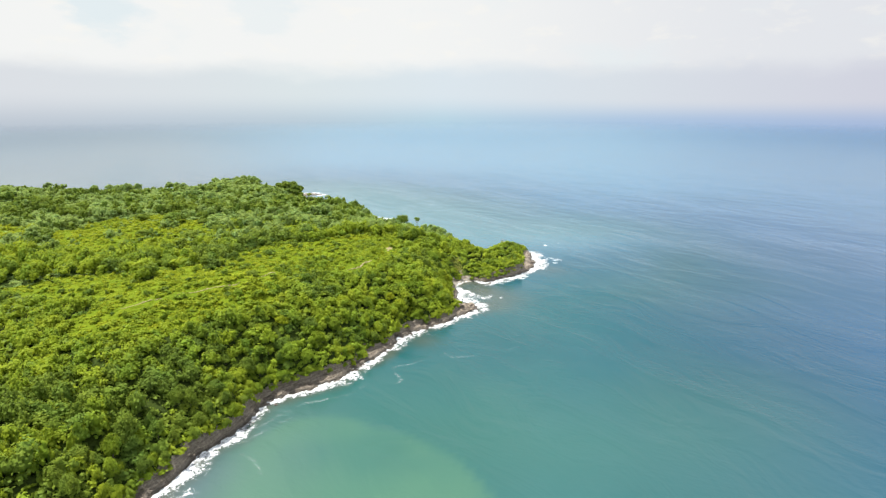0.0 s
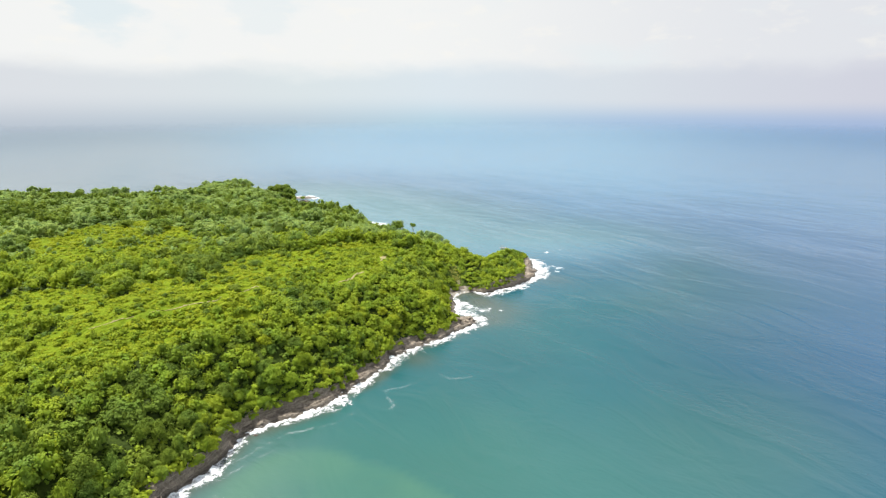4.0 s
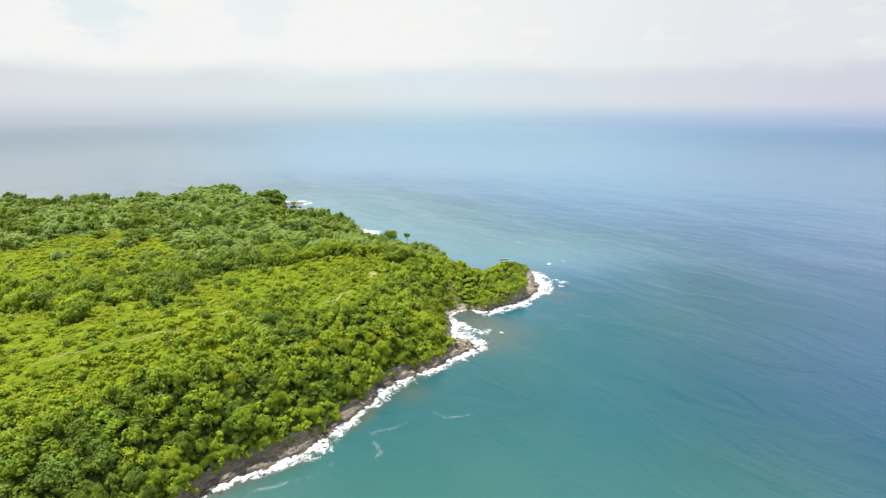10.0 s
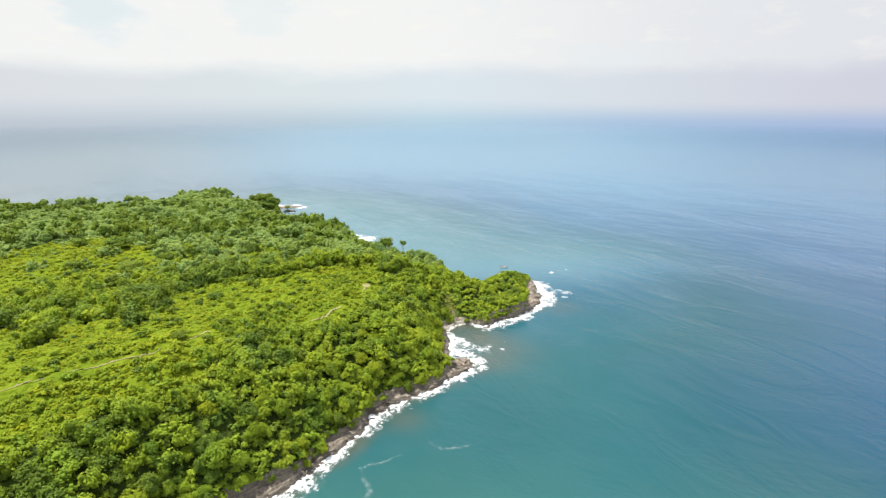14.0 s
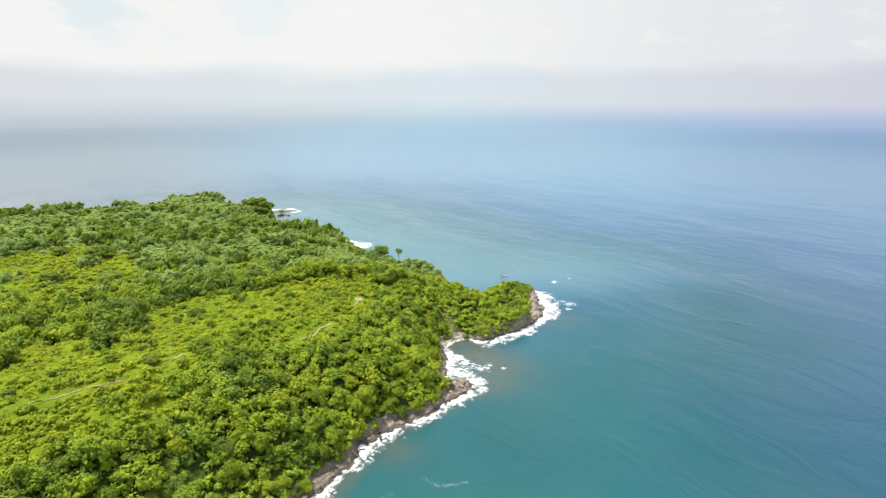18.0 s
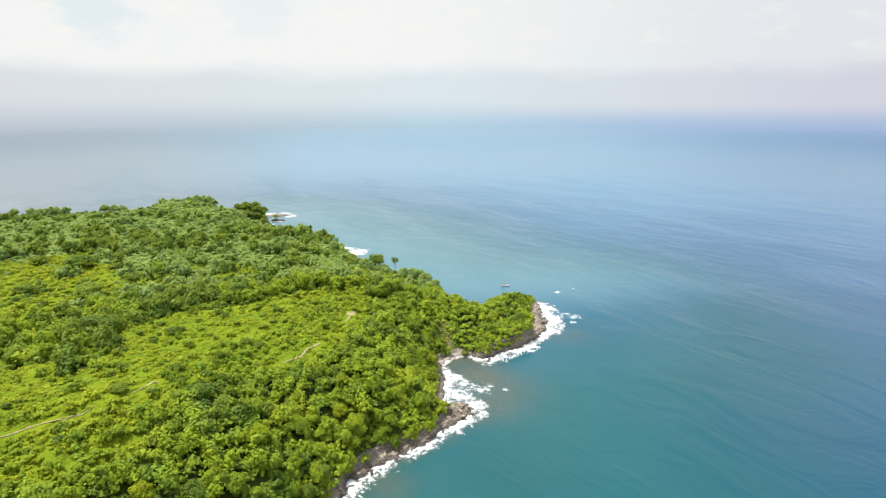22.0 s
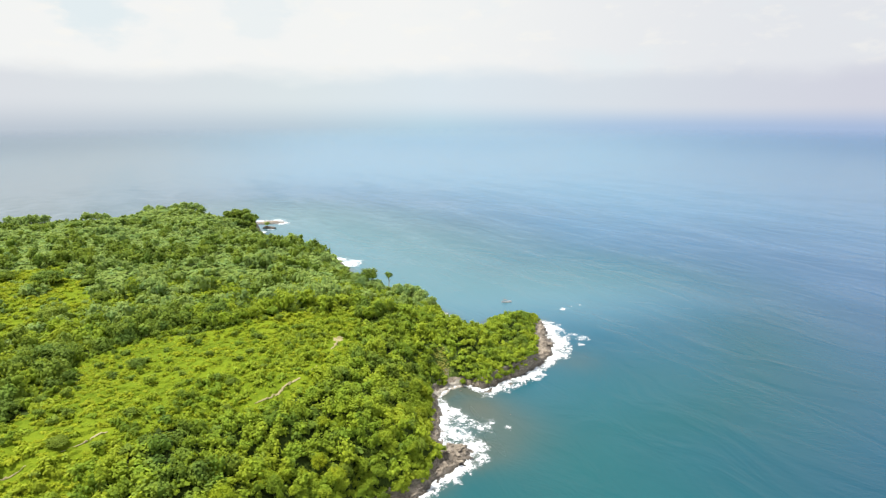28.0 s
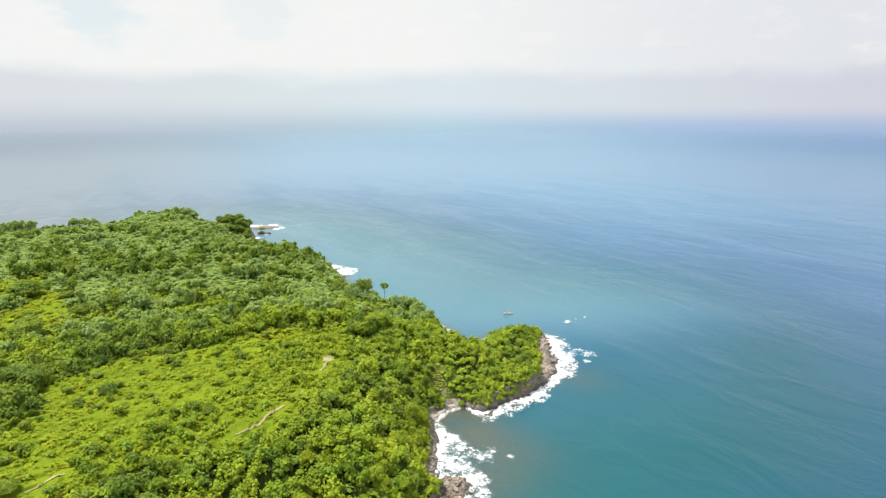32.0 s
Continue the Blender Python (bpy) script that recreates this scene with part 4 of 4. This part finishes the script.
HEAD = [(-176, 606, 0.85), (-172, 600, 0.9), (-169, 609, 1.0), (-164, 602, 1.0), (-161, 611, 1.05), (-157, 604, 1.05), (-154, 611, 0.9), (-156, 596, 1.0), (-151.5, 599, 0.85), (-153, 588, 0.9), (-149, 591, 0.8), (-147, 583, 0.7), (-158, 583, 0.75)]
SHORE = [(-4, 400, 1.1), (-10, 405, 0.9), (-27, 417, 0.8), (-8, 398, 1.15), (-1, 393, 1.0), (4, 389, 0.9), (-33, 409, 0.8), (-28, 405, 0.7), (-37, 416, 0.75), (-41, 423, 0.8), (-14, 403, 0.85), (-13, 397, 0.9), (-36, 412, 0.9), (-34, 419, 0.8), (-25, 410, 0.75), (-39, 428, 0.8),
         (-319, 560, 1.1), (-312, 563, 1.2), (-327, 556, 1.1), (-273, 566, 1.15)]
crest = make_tree("ridge_tree", 4.0, 5.8, 0.5, 26, 1000, 0.32, LEAF_HAZED, "spreading tree on the skyline of the ridge, its green paled for haze", 0.1, BARK, 0.28, 0.5)
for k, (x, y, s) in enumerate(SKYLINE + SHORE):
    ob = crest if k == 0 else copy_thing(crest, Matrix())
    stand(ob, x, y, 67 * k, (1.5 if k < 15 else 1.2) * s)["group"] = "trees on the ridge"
grove = make_tree("grove_tree", 4.2, 6.2, 0.6, 26, 1000, 0.32, LEAF_DARK, "dark round tree of the grove on the far point", 0.1, BARK, 0.28, 0.5)
for k, (x, y, s) in enumerate(HEAD):
    ob = grove if k == 0 else copy_thing(grove, Matrix())
    stand(ob, x, y, 67 * k, 1.22 * s)["group"] = "trees of the far grove"
# broad dark trees in the middle of the meadow
shade_tree = make_tree("shade_tree", 6.4, 4.6, 1.6, 22, 1600, 0.34, LEAF_DARK, "broad dark spreading tree standing in the meadow", 0.6, BARK, 0.34, 0.5)
for k, (x, y, s) in enumerate([(-127, 301, 1.45), (-154, 341, 1.1), (-155, 309, 0.9), (-119, 268, 0.6), (-149, 369, 0.65), (-187, 390, 1.3), (-213, 395, 0.88), (-186, 345, 0.85), (-108, 341, 1.2),
                               (-85, 333, 1.1), (-56, 275, 0.34), (-90, 286, 0.5), (-110, 315, 0.68), (-115, 310, 0.8), (-127, 316, 0.63), (-131, 371, 0.55), (-167, 389, 0.65),
                               (-138, 296, 0.7), (-82, 235, 0.42), (-64, 347, 0.75), (-103, 253, 0.5), (-118, 280, 0.8)]):
    ob = shade_tree if k == 0 else copy_thing(shade_tree, Matrix())
    stand(ob, x, y, 51 * k, s)["group"] = "shade trees of the meadow"


# ---- dirt paths across the meadow ----
def track(pts, wide, label):
    pts = np.array(pts, float)
    seg = np.hypot(*np.diff(pts, axis=0).T)
    along = np.concatenate([[0], np.cumsum(seg)])
    s = np.arange(0, along[-1], 0.6)
    px, py = np.interp(s, along, pts[:, 0]), np.interp(s, along, pts[:, 1])
    px, py = px + 0.7 * vnoise(s, s * 0, 9, 101), py + 0.7 * vnoise(s, s * 0, 7, 102)
    tx_, ty_ = np.gradient(px), np.gradient(py)
    ln = np.hypot(tx_, ty_)
    half = wide * (0.5 + 0.5 * vnoise(s, s * 0, 7, 103) + 0.3 * vnoise(s, s * 0, 1.5, 104)).clip(0.1, 1.1)
    rows = []
    for side_ in (-1, -0.35, 0.35, 1):
        qx, qy = px - side_ * half * ty_ / ln, py + side_ * half * tx_ / ln
        rows.append(np.stack([qx, qy, height(qx, qy) + (0.10 if abs(side_) < 0.5 else 0.02) + 0.12], 1))
    v = np.stack(rows, 1).reshape(-1, 3)
    ob = new("path", fast_mesh("path", v, grid_tris(4, len(s)), (SAND,), smooth=True))
    return tagged(ob, label, "path", kind="structure")


for pts in PATHS:
    track(pts, 0.26 if pts[0][0] < -60 else 0.42, "narrow pale dirt path through the meadow scrub")


# ---- loose rocks ----
def boulder_mesh(seed):
    r = np.random.default_rng(seed)
    v, t = ICO2
    v = v.copy()
    for k in range(13):
        a = r.standard_normal(3)
        a /= np.linalg.norm(a)
        cut = r.uniform(0.30, 0.75)
        over = np.maximum(v @ a - cut, 0)
        v -= over[:, None] * a * 0.97
    v += 0.07 * r.standard_normal(v.shape)
    return fast_mesh("boulder", v * np.array([1.25, 0.95, 0.62]), t, (ROCK,))


STONES = [boulder_mesh(200 + k) for k in range(6)]
bx, by = spots(-82, 68, 128, 402, 1.95)
bd = inland(bx, by)
fit_ = (hump(bx, by, 8, 315, 4) + hump(bx, by, 14, 321, 4) < 0.3) & (bd > -2.6) & (bd < 3.4 + 4 * hump(bx, by, 13, 274, 6)) & (vnoise(bx, by, 12, 111) + 0.5 * rng.normal(0, 1, bx.size) + 2.2 * hump(bx, by, 15, 274, 7) + 1.2 * hump(bx, by, 61, 360, 13) > 0.55) & (by - 0.35 * bx < 385)
for k, (x, y) in enumerate(zip(bx[fit_][:300], by[fit_][:300])):
    ob = new("boulder", STONES[k % 6])
    s = 0.4 + (1.0 + 0.6 * float(hump(x, y, 17, 274, 9) + hump(x, y, 61, 360, 14))) * rng.beta(1.3, 3.0)
    zz = max(float(height([x], [y])[0]), -0.25)
    ob.matrix_basis = pose(x, y, zz + 0.15 * s, rng.uniform(-15, 15), rng.uniform(-15, 15), rng.uniform(0, 360)) @ Matrix.Diagonal((s * rng.uniform(0.9, 1.5), s, s * rng.uniform(0.5, 1.1), 1))
    tagged(ob, "dark wet boulder on the rock ledge", "rock", "boulders along the shore")

for x, y, f in ((28, 317, 1.9), (26, 316, 1.2), (30.5, 317.5, 1.3), (36, 322, 1.4), (31, 296, 1.0), (33.5, 299, 0.8)):
    ob = new("boulder", STONES[int(x) % 6])
    ob.matrix_basis = pose(x, y, 0.05 if y > 310 else -0.25, 4, -5, 40 * x) @ Matrix.Diagonal((f * 1.3, f, f * 0.75, 1))
    tagged(ob, "low wet rock awash in white surf", "rock", "boulders along the shore")

# low islet off the far head
ix, iy = np.meshgrid(np.linspace(-24, 24, 49), np.linspace(-14, 14, 29))
r_ = np.hypot(ix / 17, iy / 8) + 0.22 * fbm(ix + 300, iy, 9, 3, 121)
iz = np.where(r_ < 1, 1.9 * (1 - r_ ** 2) + 0.5 * fbm(ix, iy, 4, 3, 122), -1.0)
islet = new("rock_islet", fast_mesh("rock_islet", np.stack([ix.ravel(), iy.ravel(), iz.ravel()], 1), grid_tris(49, 29), (ROCK,)))
islet.matrix_basis = pose(-156, 662, -0.1, 0, 0, 12)
tagged(islet, "low brown rock islet ringed by surf", "rock")
stack = new("rock_stack", boulder_mesh(231))
stack.matrix_basis = pose(-150, 634, 0.6) @ Matrix.Diagonal((6.5, 5.0, 4.2, 1))
tagged(stack, "brown sea rock capped with a bush beside the far cliff", "rock")
cap = make_tree("shore_bush", 3.6, 3.0, 0.9, 6, 420, 0.34, LEAF_DARK, "rounded dark bush growing on a sea rock", 0.3, BARK, 0.16, 0.2)
cap.matrix_basis = pose(-150, 634, 2.6)


# ---- small boat at anchor behind the head ----
def make_boat():
    root = new("fishing_boat")
    bm = bmesh.new()
    rings = []
    for k in range(11):
        u = k / 10 * 2 - 1
        half = 0.82 * (1 - abs(u) ** 2.6) + 0.05
        rise = 0.28 * u * u
        x = 2.9 * u
        rings.append([bm.verts.new((x, s * half, z + rise)) for s, z in
                      ((-1.0, 0.55), (-0.86, 0.1), (-0.35, -0.28), (0.35, -0.28), (0.86, 0.1), (1.0, 0.55), (0.9, 0.55), (0.76, 0.12), (-0.76, 0.12), (-0.9, 0.55))])
    for a, b in zip(rings, rings[1:]):
        for i in range(10):
            bm.faces.new((a[i], a[(i + 1) % 10], b[(i + 1) % 10], b[i]))
    bm.faces.new(rings[0])
    bm.faces.new(rings[-1][::-1])
    hull = part("hull", bm, BOAT_WHITE, root, "white painted wooden hull")
    for s in (-1, 1):
        bm = bmesh.new()
        tube(bm, [(-2.8, s * 0.12, 0.84), (-1.5, s * 0.74, 0.66), (0, s * 0.86, 0.58), (1.5, s * 0.74, 0.66), (2.8, s * 0.12, 0.84)], [0.06] * 5, 6)
        part("gunwale", bm, BOAT_DARK, hull, "dark painted rail")
    for x in (-1.5, 0.2, 1.6):
        bm = bmesh.new()
        bmesh.ops.create_cube(bm, size=1.0)
        bmesh.ops.scale(bm, vec=(0.3, 1.3, 0.06), verts=bm.verts)
        bmesh.ops.translate(bm, vec=(x, 0, 0.42), verts=bm.verts)
        bmesh.ops.bevel(bm, geom=bm.edges[:], offset=0.015, affect="EDGES")
        part("thwart", bm, BOAT_WOOD, hull)
    bm = bmesh.new()
    for x0, x1, rise in ((-1.9, -0.2, 0.0),):
        top = [[bm.verts.new((x, y, 1.75 + 0.18 * (1 - (y / 0.8) ** 2) - dz)) for y in np.linspace(-0.8, 0.8, 7)] for x in (x0, x1) for dz in (0, 0.05)]
        a0, a1, b0, b1 = top
        for i in range(6):
            bm.faces.new((a0[i], a0[i + 1], b0[i + 1], b0[i]))
            bm.faces.new((a1[i + 1], a1[i], b1[i], b1[i + 1]))
        for p, q in ((a0, a1), (b1, b0)):
            for i in range(6):
                bm.faces.new((p[i], q[i], q[i + 1], p[i + 1]))
        bm.faces.new((a0[0], b0[0], b1[0], a1[0]))
        bm.faces.new((a0[6], a1[6], b1[6], b0[6]))
    awning = part("awning", bm, BOAT_WOOD, root, "dark brown curved awning")
    for x in (-1.85, -0.25):
        for s in (-1, 1):
            bm = bmesh.new()
            tube(bm, [(x, s * 0.66, 0.5), (x, s * 0.74, 1.74)], [0.03, 0.03], 6)
            part("post", bm, BOAT_WOOD, awning)
    return tagged(root, "small white wooden fishing boat with a brown awning at anchor", "boat")


boat = make_boat()
boat.matrix_basis = pose(47, 421.7, 0.05, 0, 0, 8)
skiff = copy_thing(boat, pose(11.5, 401.5, 0.05, 0, 0, 35) @ Matrix.Scale(0.7, 4))
tagged(skiff, "small pale fishing boat close under the northern shore", "boat")
